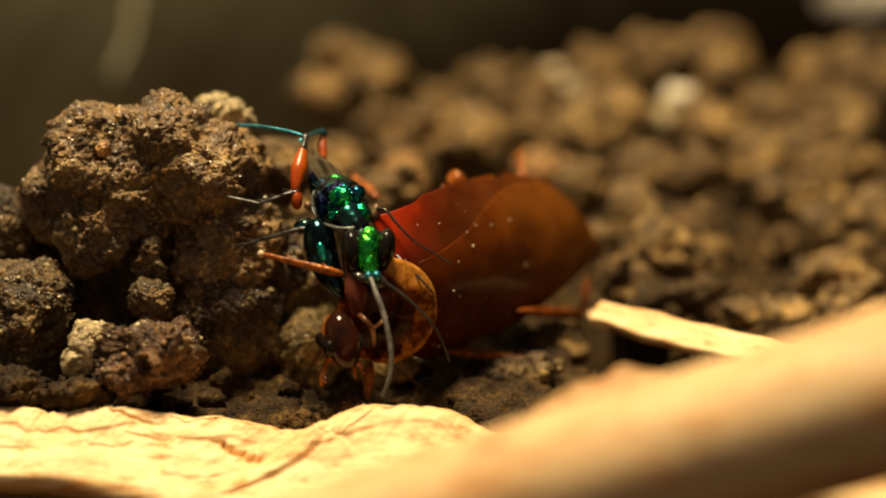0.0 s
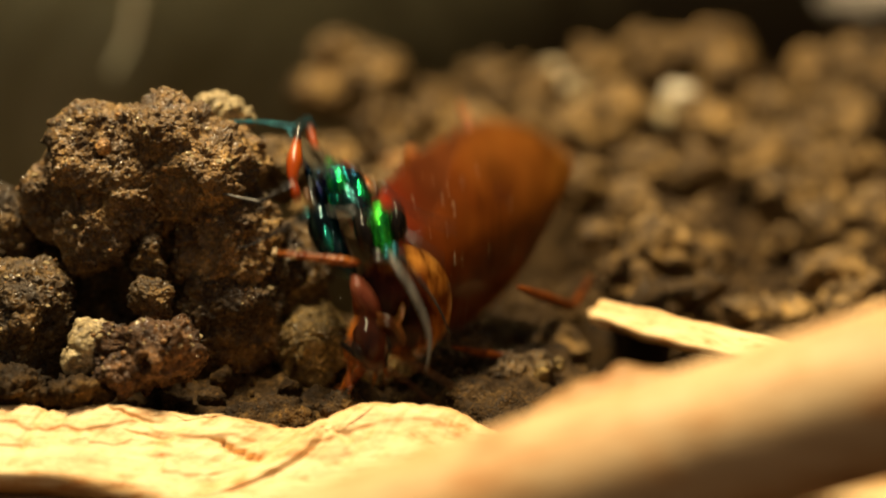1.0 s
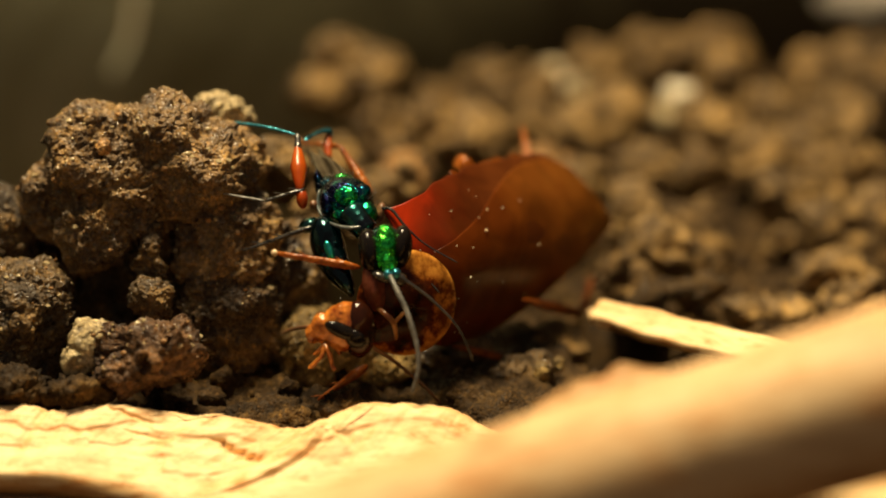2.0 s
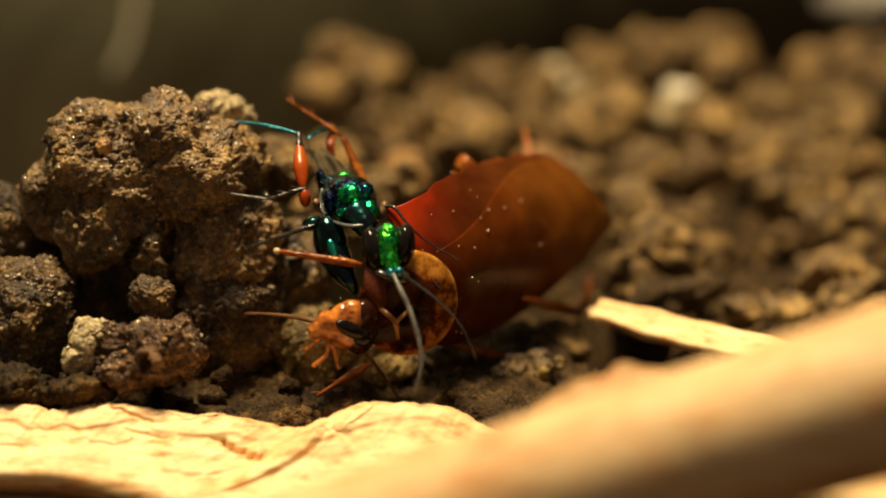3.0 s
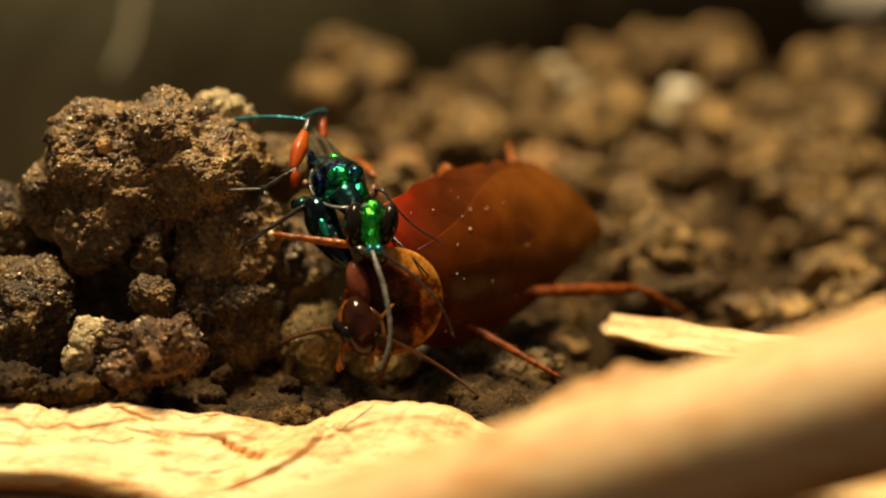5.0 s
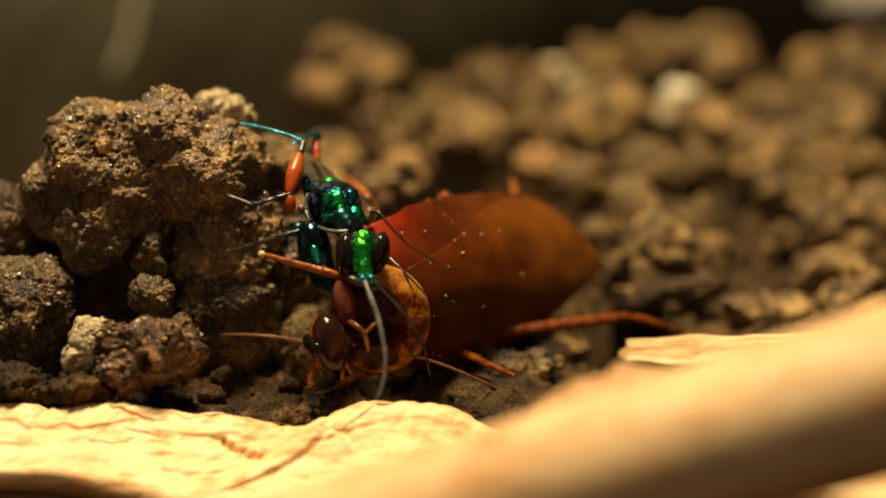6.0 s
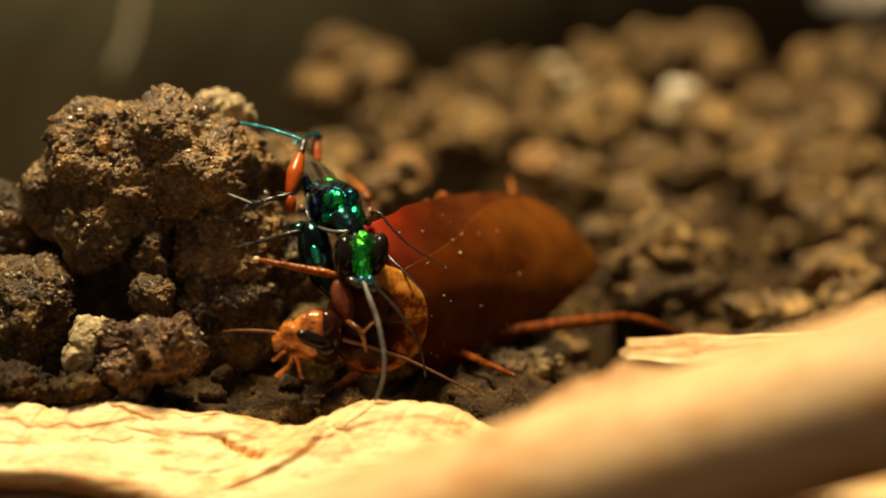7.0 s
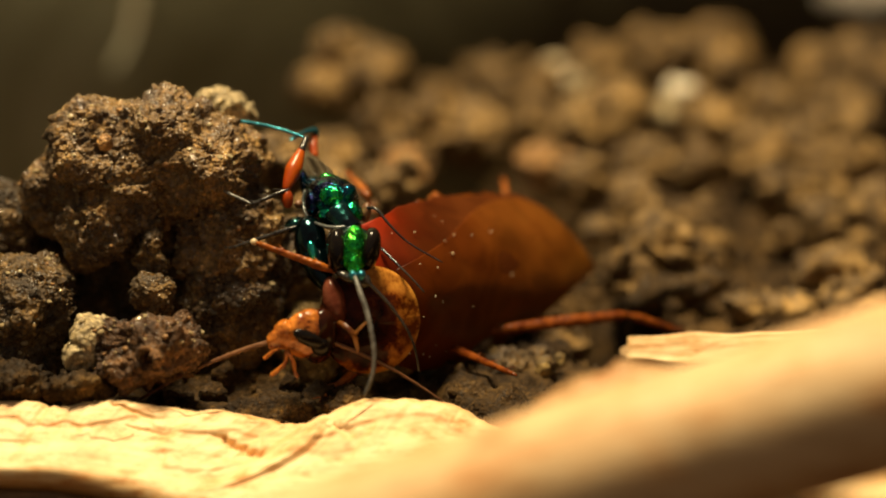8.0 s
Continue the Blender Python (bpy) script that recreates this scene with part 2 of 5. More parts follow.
def ball(bm, centre, axes, level=3, rough=0.0, pitch=300, seed=0.0):
    """An ellipsoid from three half axes (or one radius), roughened like earth where rough > 0 (a share of its size)."""
    if isinstance(axes, (int, float)):
        axes = ((axes, 0, 0), (0, axes, 0), (0, 0, axes))
    a, b, c = (Vector(v) for v in axes)
    made = bmesh.ops.create_icosphere(bm, subdivisions=level, radius=1.0)["verts"]
    size = (a.length * b.length * c.length) ** (1 / 3)
    for vert in made:
        p = vert.co
        spot = a * p.x + b * p.y + c * p.z
        if rough:
            q = (Vector(centre) + spot) * pitch + Vector((seed * 7.3, seed * 3.1, -seed * 5.7))
            lump = noise.fractal(q * 0.45, 0.9, 2.1, 3)
            knob = 0.5 - abs(noise.noise(q * 1.7)) * 1.4
            crumb = noise.hetero_terrain(q * 4.0, 0.7, 2.2, 4, 0.6) - 1.0
            spot *= 1 + rough * (0.9 * lump + 0.3 * knob + 0.14 * crumb)
        vert.co = Vector(centre) + spot
    return made


def spline(points, steps):
    """Points along a smooth curve through the given ones."""
    pts = [Vector(p) for p in points]
    if len(pts) == 2:
        return [pts[0].lerp(pts[1], i / steps) for i in range(steps + 1)]
    out = []
    for i in range(len(pts) - 1):
        p0, p1, p2, p3 = pts[max(i - 1, 0)], pts[i], pts[i + 1], pts[min(i + 2, len(pts) - 1)]
        for k in range(steps):
            s = k / steps
            out.append(0.5 * ((2 * p1) + (p2 - p0) * s + (2 * p0 - 5 * p1 + 4 * p2 - p3) * s * s + (3 * p1 - p0 - 3 * p2 + p3) * s ** 3))
    return out + [pts[-1]]


def tube(bm, points, radii, sides=10, steps=6, flat=1.0, ring=0.0):
    """A round limb along a smooth curve, closed at both ends; ring gives it segments."""
    line = spline(points, steps)
    count = len(line)
    rows, side = [], None
    for i, p in enumerate(line):
        way = (line[min(i + 1, count - 1)] - line[max(i - 1, 0)]).normalized()
        if side is None:
            side = way.orthogonal().normalized()
        side = (side - way * side.dot(way)).normalized()
        up = way.cross(side)
        s = i / (count - 1) * (len(radii) - 1)
        k = min(int(s), len(radii) - 2)
        r = radii[k] + (radii[k + 1] - radii[k]) * (s - k)
        if ring:
            r *= 1 + ring * (1 if i % 2 else -1)
        if i in (0, count - 1):
            r *= 0.6
        rows.append([bm.verts.new(p + side * math.cos(j * math.tau / sides) * r + up * math.sin(j * math.tau / sides) * r * flat) for j in range(sides)])
    for lower, upper in zip(rows, rows[1:]):
        for j in range(sides):
            bm.faces.new((lower[j], lower[(j + 1) % sides], upper[(j + 1) % sides], upper[j]))
    bm.faces.new(rows[0][::-1])
    bm.faces.new(rows[-1])


def sheet(bm, spot, across, along, thick):
    """A curved plate: spot(u, v) gives a place and a normal; it has an outer and an inner face and a closed rim."""
    outer, inner = [], []
    for i in range(across + 1):
        outer.append([]), inner.append([])
        for j in range(along + 1):
            p, n = spot(i / across, j / along)
            outer[-1].append(bm.verts.new(p)), inner[-1].append(bm.verts.new(p - n * thick))
    for i in range(across):
        for j in range(along):
            bm.faces.new((outer[i][j], outer[i + 1][j], outer[i + 1][j + 1], outer[i][j + 1]))
            bm.faces.new((inner[i][j], inner[i][j + 1], inner[i + 1][j + 1], inner[i + 1][j]))
    for i in range(across):
        bm.faces.new((outer[i][0], inner[i][0], inner[i + 1][0], outer[i + 1][0]))
        bm.faces.new((outer[i][along], outer[i + 1][along], inner[i + 1][along], inner[i][along]))
    for j in range(along):
        bm.faces.new((outer[0][j], outer[0][j + 1], inner[0][j + 1], inner[0][j]))
        bm.faces.new((outer[across][j], inner[across][j], inner[across][j + 1], outer[across][j + 1]))
    bmesh.ops.recalc_face_normals(bm, faces=bm.faces)


RIGHT, UP, NEAR = Vector((1, 0, 0)), Vector((0, 0.25882, 0.96593)), Vector((0, -0.96593, 0.25882))


def axes_of(rx, ry, rn, roll=0.0):
    """Half axes to the right, upwards and towards the viewer, the first two turned by roll degrees."""
    c, s = math.cos(radians(roll)), math.sin(radians(roll))
    return ((RIGHT * c + UP * s) * rx, (UP * c - RIGHT * s) * ry, NEAR * rn)


# ---- relief of earth ----
def hashed(i, j, k, salt):
    """Random numbers from 0 to 1 on whole-numbered lattice points."""
    h = (i * 374761393 + j * 668265263 + k * 2147483647 + salt * 974634777) & 0xFFFFFFFF
    h = ((h ^ (h >> 13)) * 1274126177) & 0xFFFFFFFF
    h = ((h ^ (h >> 16)) * 2246822519) & 0xFFFFFFFF
    return ((h ^ (h >> 15)) & 0xFFFF) / 65535.0


def waves(p, salt):
    """Smooth noise from -1 to 1 at many points at once."""
    cell = np.floor(p).astype(np.int64)
    f = p - cell
    f = f * f * f * (f * (f * 6 - 15) + 10)
    total = np.zeros(len(p))
    for di in (0, 1):
        for dj in (0, 1):
            for dk in (0, 1):
                weight = (f[:, 0] if di else 1 - f[:, 0]) * (f[:, 1] if dj else 1 - f[:, 1]) * (f[:, 2] if dk else 1 - f[:, 2])
                total += weight * hashed(cell[:, 0] + di, cell[:, 1] + dj, cell[:, 2] + dk, salt)
    return total * 2 - 1


def grains(p, salt):
    """For the nearest of scattered grain centres: its distance, its own random number and the height of a tilted facet on it."""
    cell = np.floor(p).astype(np.int64)
    best, own, facet = np.full(len(p), 9.0), np.zeros(len(p)), np.zeros(len(p))
    for di in (-1, 0, 1):
        for dj in (-1, 0, 1):
            for dk in (-1, 0, 1):
                i, j, k = cell[:, 0] + di, cell[:, 1] + dj, cell[:, 2] + dk
                dx, dy, dz = (axis + hashed(i, j, k, salt + n) - p[:, n] for n, axis in enumerate((i, j, k)))
                d = np.sqrt(dx * dx + dy * dy + dz * dz)
                near = d < best
                best[near] = d[near]
                own[near] = hashed(i, j, k, salt + 3)[near]
                tilt = [hashed(i, j, k, salt + 4 + n)[near] * 2 - 1 for n in range(3)]
                facet[near] = dx[near] * tilt[0] + dy[near] * tilt[1] + dz[near] * tilt[2]
    return best, own, facet


def crumbled(p, n, salt, big, rough):
    """Earth relief in millimetres: soft lumps, angular crumbs of three sizes, and pits."""
    warp = np.stack([waves(p / (big * 1.5) + k * 37.0, salt + 60 + k) for k in range(3)], 1)
    p = p + warp * big * 0.42 * rough
    lumps = waves(p / (big * 1.1), salt) * 0.16 * big
    rise = lumps
    for size, depth, seed, dome, step, slant in ((1.45, 0.5, 71, 0.15, 0.3, 0.8), (0.62, 0.24, 11, 0.35, 0.4, 0.6), (0.28, 0.13, 21, 0.7, 0.25, 0.45), (0.13, 0.07, 31, 0.9, 0.2, 0.3)):
        d, own, facet = grains(p / (big * size) + waves(p / (big * size * 0.6), salt + seed + 9)[:, None] * 0.2, salt + seed)
        proud = np.clip((own - 0.4) / 0.25, 0.0, 1.0) * np.maximum(0.0, 1 - d * d * 1.7)
        rise = rise + big * depth * (proud * dome + (own - 0.5) * step + facet * slant)
    pits = -np.maximum(0.0, waves(p / (big * 0.5), salt + 41) - 0.4) * 0.22 * big
    return p + n * ((rise + pits) * rough)[:, None]


# ---- ground and wall ----
def ground_height(x, y):
    q = Vector((x, y, 0.0))
    z = noise.fractal(q * 90, 1.0, 2.0, 4) * 0.0016 + noise.fractal(q * 420, 0.9, 2.1, 3) * 0.0006 - 0.0012
    if y > 0.02 and x < 0.02:
        z -= 0.035 * min(1, (y - 0.02) / 0.05) * min(1, (0.02 - x) / 0.035)
    if y < -0.004:
        z -= 0.005 * min(1, (-0.004 - y) / 0.006)
    z -= 0.03 * max(0.0, 1 - ((x - 0.0146) / 0.005) ** 2 - ((y - 0.0155) / 0.009) ** 2) ** 0.25
    if y > 0.05 and x > 0.0:
        z += 0.002 * min(1, (y - 0.05) / 0.05) * min(1, x / 0.02)
    return z


def ground():
    """One sheet of earth, finely crumbled where the insects are."""
    xs = np.concatenate([np.linspace(-0.34, -0.05, 30), np.arange(-0.0495, 0.06, 0.00036), np.linspace(0.062, 0.34, 40)])
    ys = np.concatenate([np.linspace(-0.3, -0.012, 30), np.arange(-0.0115, 0.06, 0.00036), np.linspace(0.061, 0.125, 70)])
    p = np.array([(x * 1000, y * 1000, ground_height(x, y) * 1000) for y in ys for x in xs])
    up = np.zeros_like(p)
    up[:, 2] = 1.0
    p = crumbled(p, up, 3, 1.5, 0.8) * 0.001
    wide = len(xs)
    i = (np.arange(len(ys) - 1)[:, None] * wide + np.arange(wide - 1)[None, :]).ravel()
    faces = np.stack([i, i + 1, i + wide + 1, i + wide], 1)
    mesh = bpy.data.meshes.new("ground")
    mesh.from_pydata(p.tolist(), [], faces.tolist())
    mesh.polygons.foreach_set("use_smooth", [True] * len(mesh.polygons))
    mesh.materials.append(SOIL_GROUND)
    tagged(new("ground", mesh), "crumbly bare soil ground, darkened as if shaded", "ground", "", "structure")


def slab(bm, lo, hi):
    made = bmesh.ops.create_cube(bm, size=1.0)["verts"]
    for v in made:
        v.co = [lo[k] + (v.co[k] + 0.5) * (hi[k] - lo[k]) for k in range(3)]


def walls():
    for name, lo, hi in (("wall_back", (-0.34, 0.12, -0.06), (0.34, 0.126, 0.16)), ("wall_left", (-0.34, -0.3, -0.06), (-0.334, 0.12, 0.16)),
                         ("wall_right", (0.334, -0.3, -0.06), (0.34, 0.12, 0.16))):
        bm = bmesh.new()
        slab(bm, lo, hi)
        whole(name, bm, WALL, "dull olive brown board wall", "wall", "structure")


ground()
walls()


# ---- soil clods near the insects ----
def clod(at, lumps, mat, label, voxel=0.11, rough=1.0, big=1.6, seed=0, name="soil_clod", category="soil clod", group=""):
    """One clod: lumps (place, three half sizes, roll) melted into one skin, then crumbled. Worked out in millimetres."""
    bm = bmesh.new()
    for centre, sizes, roll in lumps:
        ball(bm, (Vector(centre) - Vector(at)) * 1000, [v * 1000 for v in axes_of(*sizes, roll)], 3)
    mesh = bpy.data.meshes.new("lumps")
    bm.to_mesh(mesh)
    bm.free()
    ob = new(name, mesh)
    melt = ob.modifiers.new("melt", "REMESH")
    melt.mode, melt.voxel_size, melt.use_smooth_shade = "VOXEL", voxel, True
    skin = bpy.data.meshes.new_from_object(ob.evaluated_get(bpy.context.evaluated_depsgraph_get()))
    ob.modifiers.remove(melt)
    ob.data = skin
    bpy.data.meshes.remove(mesh)
    count = len(skin.vertices)
    p, n = np.empty(count * 3), np.empty(count * 3)
    skin.vertices.foreach_get("co", p)
    skin.vertex_normals.foreach_get("vector", n)
    p, n = p.reshape(-1, 3), n.reshape(-1, 3)
    p = crumbled(p, n, int(seed) * 97 + 1, big, rough) * 0.001
    skin.vertices.foreach_set("co", p.ravel())
    skin.name = name
    skin.materials.clear()
    skin.materials.append(mat)
    skin.update()
    ob.location = at
    return tagged(ob, label, category, group)


big_clod = clod((-0.0229, 0.00246, 0.00821), [
    ((-0.02374, 0.00716, 0.01415), (0.0072, 0.00545, 0.006), 0), ((-0.02692, 0.00591, 0.01719), (0.00302, 0.00285, 0.0035), 0),
    ((-0.0214, 0.00506, 0.0179), (0.00343, 0.00266, 0.0038), -10), ((-0.0184, 0.0043, 0.01504), (0.0036, 0.00377, 0.004), 0),
    ((-0.01644, 0.00518, 0.01061), (0.00325, 0.00412, 0.004), 0), ((-0.0265, 0.00367, 0.01077), (0.00284, 0.00249, 0.0032), 20),
    ((-0.03024, 0.00762, 0.01201), (0.00255, 0.00316, 0.0035), 0), ((-0.02015, 0.00893, 0.00917), (0.00533, 0.00488, 0.004), 0),
    ((-0.01688, 0.00484, 0.00935), (0.0037, 0.0042, 0.0035), 0), ((-0.01545, 0.00445, 0.00403), (0.003, 0.0038, 0.003), 10), ((-0.01927, 0.00495, 0.00205), (0.0032, 0.0028, 0.003), 0), ((-0.02076, 0.00555, 0.01973), (0.00146, 0.00103, 0.0018), 0), ((-0.02634, 0.00544, 0.01931), (0.00197, 0.00094, 0.002), 0)],
    SOIL_NEAR, "large crumbly brown soil clod with glinting grains", 0.11, 1.00, 1.7, 0)
# shade under and beside the large clod is put into darker soil colours
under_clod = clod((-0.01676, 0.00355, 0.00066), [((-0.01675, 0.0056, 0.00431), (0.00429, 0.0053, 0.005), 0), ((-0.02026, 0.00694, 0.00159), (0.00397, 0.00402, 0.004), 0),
    ((-0.01394, 0.00836, 0.00703), (0.00311, 0.00355, 0.004), 0)], SOIL_SHADED, "shaded brown soil clod under the large clod", 0.11, 0.80, 1.7, 2)
clod((-0.01726, 0.01112, 0.01732), [((-0.01784, 0.01151, 0.01877), (0.00151, 0.00115, 0.002), 0), ((-0.01638, 0.01137, 0.01826), (0.00124, 0.00124, 0.002), 0)],
    STONE_PALE, "small rounded pale brown soil crumb", 0.1, 1.00, 1.2, 4)
clod((-0.025, 0.01067, 0.00405), [((-0.025, 0.0109, 0.00492), (0.00587, 0.00541, 0.004), 0), ((-0.03132, 0.01114, 0.00579), (0.00496, 0.00541, 0.004), 0)], SOIL_SHADED, "dark brown soil clod deep in the shade", 0.14, 1.0, 1.7, 3)
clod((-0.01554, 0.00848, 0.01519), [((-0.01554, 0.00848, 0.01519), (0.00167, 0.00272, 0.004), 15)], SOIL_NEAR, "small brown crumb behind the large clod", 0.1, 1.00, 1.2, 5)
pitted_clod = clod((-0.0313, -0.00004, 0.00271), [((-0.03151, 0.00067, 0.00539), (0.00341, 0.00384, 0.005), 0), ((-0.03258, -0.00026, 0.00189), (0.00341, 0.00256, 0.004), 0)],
    SOIL_DEEP_SHADE, "brown soil clod with pitted surface", 0.11, 0.85, 1.7, 6)
clod((-0.03413, 0.00882, 0.00874), [((-0.03413, 0.00905, 0.0096), (0.00266, 0.00311, 0.004), 0)], SOIL_DEEP_SHADE, "brown soil clod in the shade", 0.1, 1.00, 1.2, 7)
pale_stone = clod((-0.02617, -0.00503, 0.00342), [((-0.02609, -0.0046, 0.00502), (0.00116, 0.00157, 0.0015), 10), ((-0.02646, -0.00498, 0.00362), (0.00108, 0.00099, 0.0014), 0)],
    STONE_PALE, "pale yellowish grey grit stone", 0.1, 0.5, 2.4, 8, "small_stone", "stone")
jagged_clod = clod((-0.02149, -0.00524, 0.00262), [((-0.02108, -0.00487, 0.00402), (0.00331, 0.00228, 0.003), -5), ((-0.02412, -0.00392, 0.00371), (0.00187, 0.0025, 0.003), 0),
    ((-0.02315, -0.0053, 0.00242), (0.00248, 0.00132, 0.0025), 0)], SOIL_RED, "reddish brown jagged soil clod", 0.11, 1.00, 1.7, 9)
clod((-0.02171, -0.00001, 0.0067), [((-0.02171, -0.00001, 0.0067), (0.0016, 0.0016, 0.002), 0), ((-0.0214, 0.0001, 0.0058), (0.0008, 0.0013, 0.001), 20)], SOIL_DEEP_SHADE, "small round brown soil crumb", 0.1, 1.00, 1.2, 10)
clod((-0.02209, 0.00183, 0.00971), [((-0.02209, 0.00183, 0.00971), (0.0009, 0.0037, 0.001), 0)], SOIL_DEEP_SHADE, "thin column of brown soil", 0.1, 1.00, 1.2, 11)
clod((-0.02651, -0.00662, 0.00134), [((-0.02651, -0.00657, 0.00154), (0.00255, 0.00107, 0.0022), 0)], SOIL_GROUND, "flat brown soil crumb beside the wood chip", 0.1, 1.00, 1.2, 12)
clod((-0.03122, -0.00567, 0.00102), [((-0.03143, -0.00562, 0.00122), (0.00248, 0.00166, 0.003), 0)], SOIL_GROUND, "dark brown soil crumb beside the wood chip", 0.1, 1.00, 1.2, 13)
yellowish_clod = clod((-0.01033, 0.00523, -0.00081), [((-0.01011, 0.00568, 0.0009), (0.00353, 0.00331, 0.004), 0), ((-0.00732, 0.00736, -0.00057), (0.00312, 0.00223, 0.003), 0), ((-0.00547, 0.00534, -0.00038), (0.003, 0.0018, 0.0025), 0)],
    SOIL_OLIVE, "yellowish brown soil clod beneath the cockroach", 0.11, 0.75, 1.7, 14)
clod((0.00139, 0.00852, -0.00009), [((0.00171, 0.00857, 0.00008), (0.00233, 0.00197, 0.0026), 0), ((-0.0004, 0.00831, -0.00087), (0.00162, 0.00135, 0.002), 0)], SOIL_DEEP_SHADE, "brown soil clod beneath the cockroach, coloured for its shade", 0.1, 0.85, 1.2, 15)
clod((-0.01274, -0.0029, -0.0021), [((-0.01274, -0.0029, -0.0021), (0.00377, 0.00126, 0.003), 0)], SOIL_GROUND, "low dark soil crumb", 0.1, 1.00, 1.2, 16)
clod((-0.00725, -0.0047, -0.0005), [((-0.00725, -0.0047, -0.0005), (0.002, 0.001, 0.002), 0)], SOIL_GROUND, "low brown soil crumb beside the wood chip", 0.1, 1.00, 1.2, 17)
clod((0.0047, 0.00606, -0.00155), [((0.00426, 0.00609, -0.00146), (0.00293, 0.00115, 0.0025), 0), ((0.00737, 0.00615, -0.0012), (0.00178, 0.00107, 0.002), 0)],
    SOIL_DEEP_SHADE, "crumbly brown soil under the cockroach", 0.11, 1.00, 1.7, 18)
clod((0.00886, 0.01421, -0.00204), [((0.00886, 0.01427, -0.00182), (0.00287, 0.00185, 0.003), 0)], SOIL_DIM, "rounded dull brown soil clod", 0.1, 0.60, 1.6, 19)
clod((-0.01324, 0.01909, 0.01229), [((-0.01324, 0.01909, 0.01229), (0.00256, 0.00256, 0.004), 0)], SOIL_FAR, "pale brown soil clod behind the insects", 0.1, 0.75, 1.2, 20)
clod((-0.02474, 0.00013, 0.0188), [((-0.02518, 0.0012, 0.01795), (0.0006, 0.0006, 0.0007), 0)], OCHRE, "tiny ochre grit grain stuck in the clod", 0.06, 0.35, 0.6, 21, "grit_grain", "grit")

clod((-0.01252, 0.00971, 0.00433), [((-0.01252, 0.00971, 0.00433), (0.0034, 0.0042, 0.003), 0), ((-0.01401, 0.00759, 0.00030), (0.003, 0.0034, 0.003), 0), ((-0.01102, 0.01535, 0.00606), (0.0024, 0.003, 0.003), 20)], SOIL_DEEP_SHADE, "brown soil clod behind the insects, coloured as if shaded", 0.13, 0.85, 1.7, 22)
for seed, at, size in ((31, (0.00537, 0.00635, -0.00047), 0.0006), (32, (0.00761, 0.00473, -0.00074), 0.0008), (33, (0.00890, 0.00581, -0.00053), 0.0005), (34, (0.00373, 0.00641, -0.00026), 0.0006)):
    clod(at, [(at, (size, size * 0.8, size), seed * 20)], SOIL_OLIVE, "pale crumb of gritty soil lying on the ground", 0.08, 0.7, 0.7, seed, "soil_crumb", "soil crumb", "pale crumbs beside the stick")


def mineral_grains(clump, count, seed):
    """Glassy grit grains half sunk in a clod, all on two shared meshes."""
    rng = random.Random(seed)
    shapes = []
    for k in range(2):
        bm = bmesh.new()
        ball(bm, (0, 0, 0), 0.0002, 2, 0.35, 3000, k * 5.0)
        shapes.append(finish(bm, "grain", (GRAIN_CLEAR, OCHRE)[k], False))
    skin = clump.data
    spots = [v for v in skin.vertices if v.normal.z > -0.1 and v.normal.y < 0.3]
    for i in range(count):
        v = rng.choice(spots)
        grain = new("grain", shapes[0 if rng.random() < 0.8 else 1])
        grain.parent = clump
        s = rng.choice((0.5, 0.7, 0.7, 1.0, 1.5))
        grain.matrix_basis = Matrix.Translation(v.co) @ Matrix.Rotation(rng.uniform(0, 6), 4, "Z") @ Matrix.Diagonal((s, s * 0.8, s * 0.7, 1))


mineral_grains(big_clod, 220, 3)
for clump, count in ((under_clod, 60), (pitted_clod, 70), (jagged_clod, 60), (yellowish_clod, 40), (pale_stone, 12)):
    mineral_grains(clump, count, count + 5)

# ---- soil clods of the slope behind: place, half sizes across, up and deep, kind ----
FAR_KINDS = {"soil": (SOIL_FAR, "dry pale brown soil clod on the slope"), "dark": (SOIL_DIM, "darker brown soil clod on the slope"),
             "white": (STONE_WHITE, "whitish grit stone on the soil slope"), "glint": (GLINT_WHITE, "white stone on the soil slope, its glint painted in"), "pale": (STONE_PALE, "pale greyish brown soil clod on the slope"), "ochre": (OCHRE, "ochre tinted soil clod on the slope")}
FAR_CLODS = []
FAR_CLODS += [
    ((-0.01118, 0.07765, 0.01061), 0.00456, 0.00304, "soil"), ((-0.01319, 0.07482, 0.00777), 0.00349, 0.00289, "soil"), ((-0.00753, 0.07718, 0.00885), 0.00377, 0.00364, "soil"),
    ((-0.00251, 0.06092, 0.00614), 0.00542, 0.00342, "soil"), ((-0.00531, 0.05911, 0.00711), 0.00339, 0.00283, "soil"), ((-0.00267, 0.05015, 0.00456), 0.00218, 0.00196, "ochre"),
    ((0.00265, 0.06273, 0.00517), 0.00403, 0.00345, "soil"), ((0.0048, 0.0867, 0.00576), 0.00443, 0.00348, "soil"), ((0.00905, 0.08162, 0.00612), 0.00372, 0.00372, "dark"),
    ((0.013, 0.08391, 0.00694), 0.0028, 0.0026, "white"), ((0.01587, 0.0817, 0.00642), 0.00174, 0.00174, "pale"), ((0.01752, 0.08834, 0.00802), 0.00317, 0.00254, "soil"), ((0.02314, 0.08752, 0.00881), 0.00411, 0.00411, "soil"),
    ((0.03041, 0.08736, 0.0082), 0.00474, 0.00474, "soil"), ((0.02492, 0.07453, 0.00688), 0.001, 0.0011, "glint"),
]
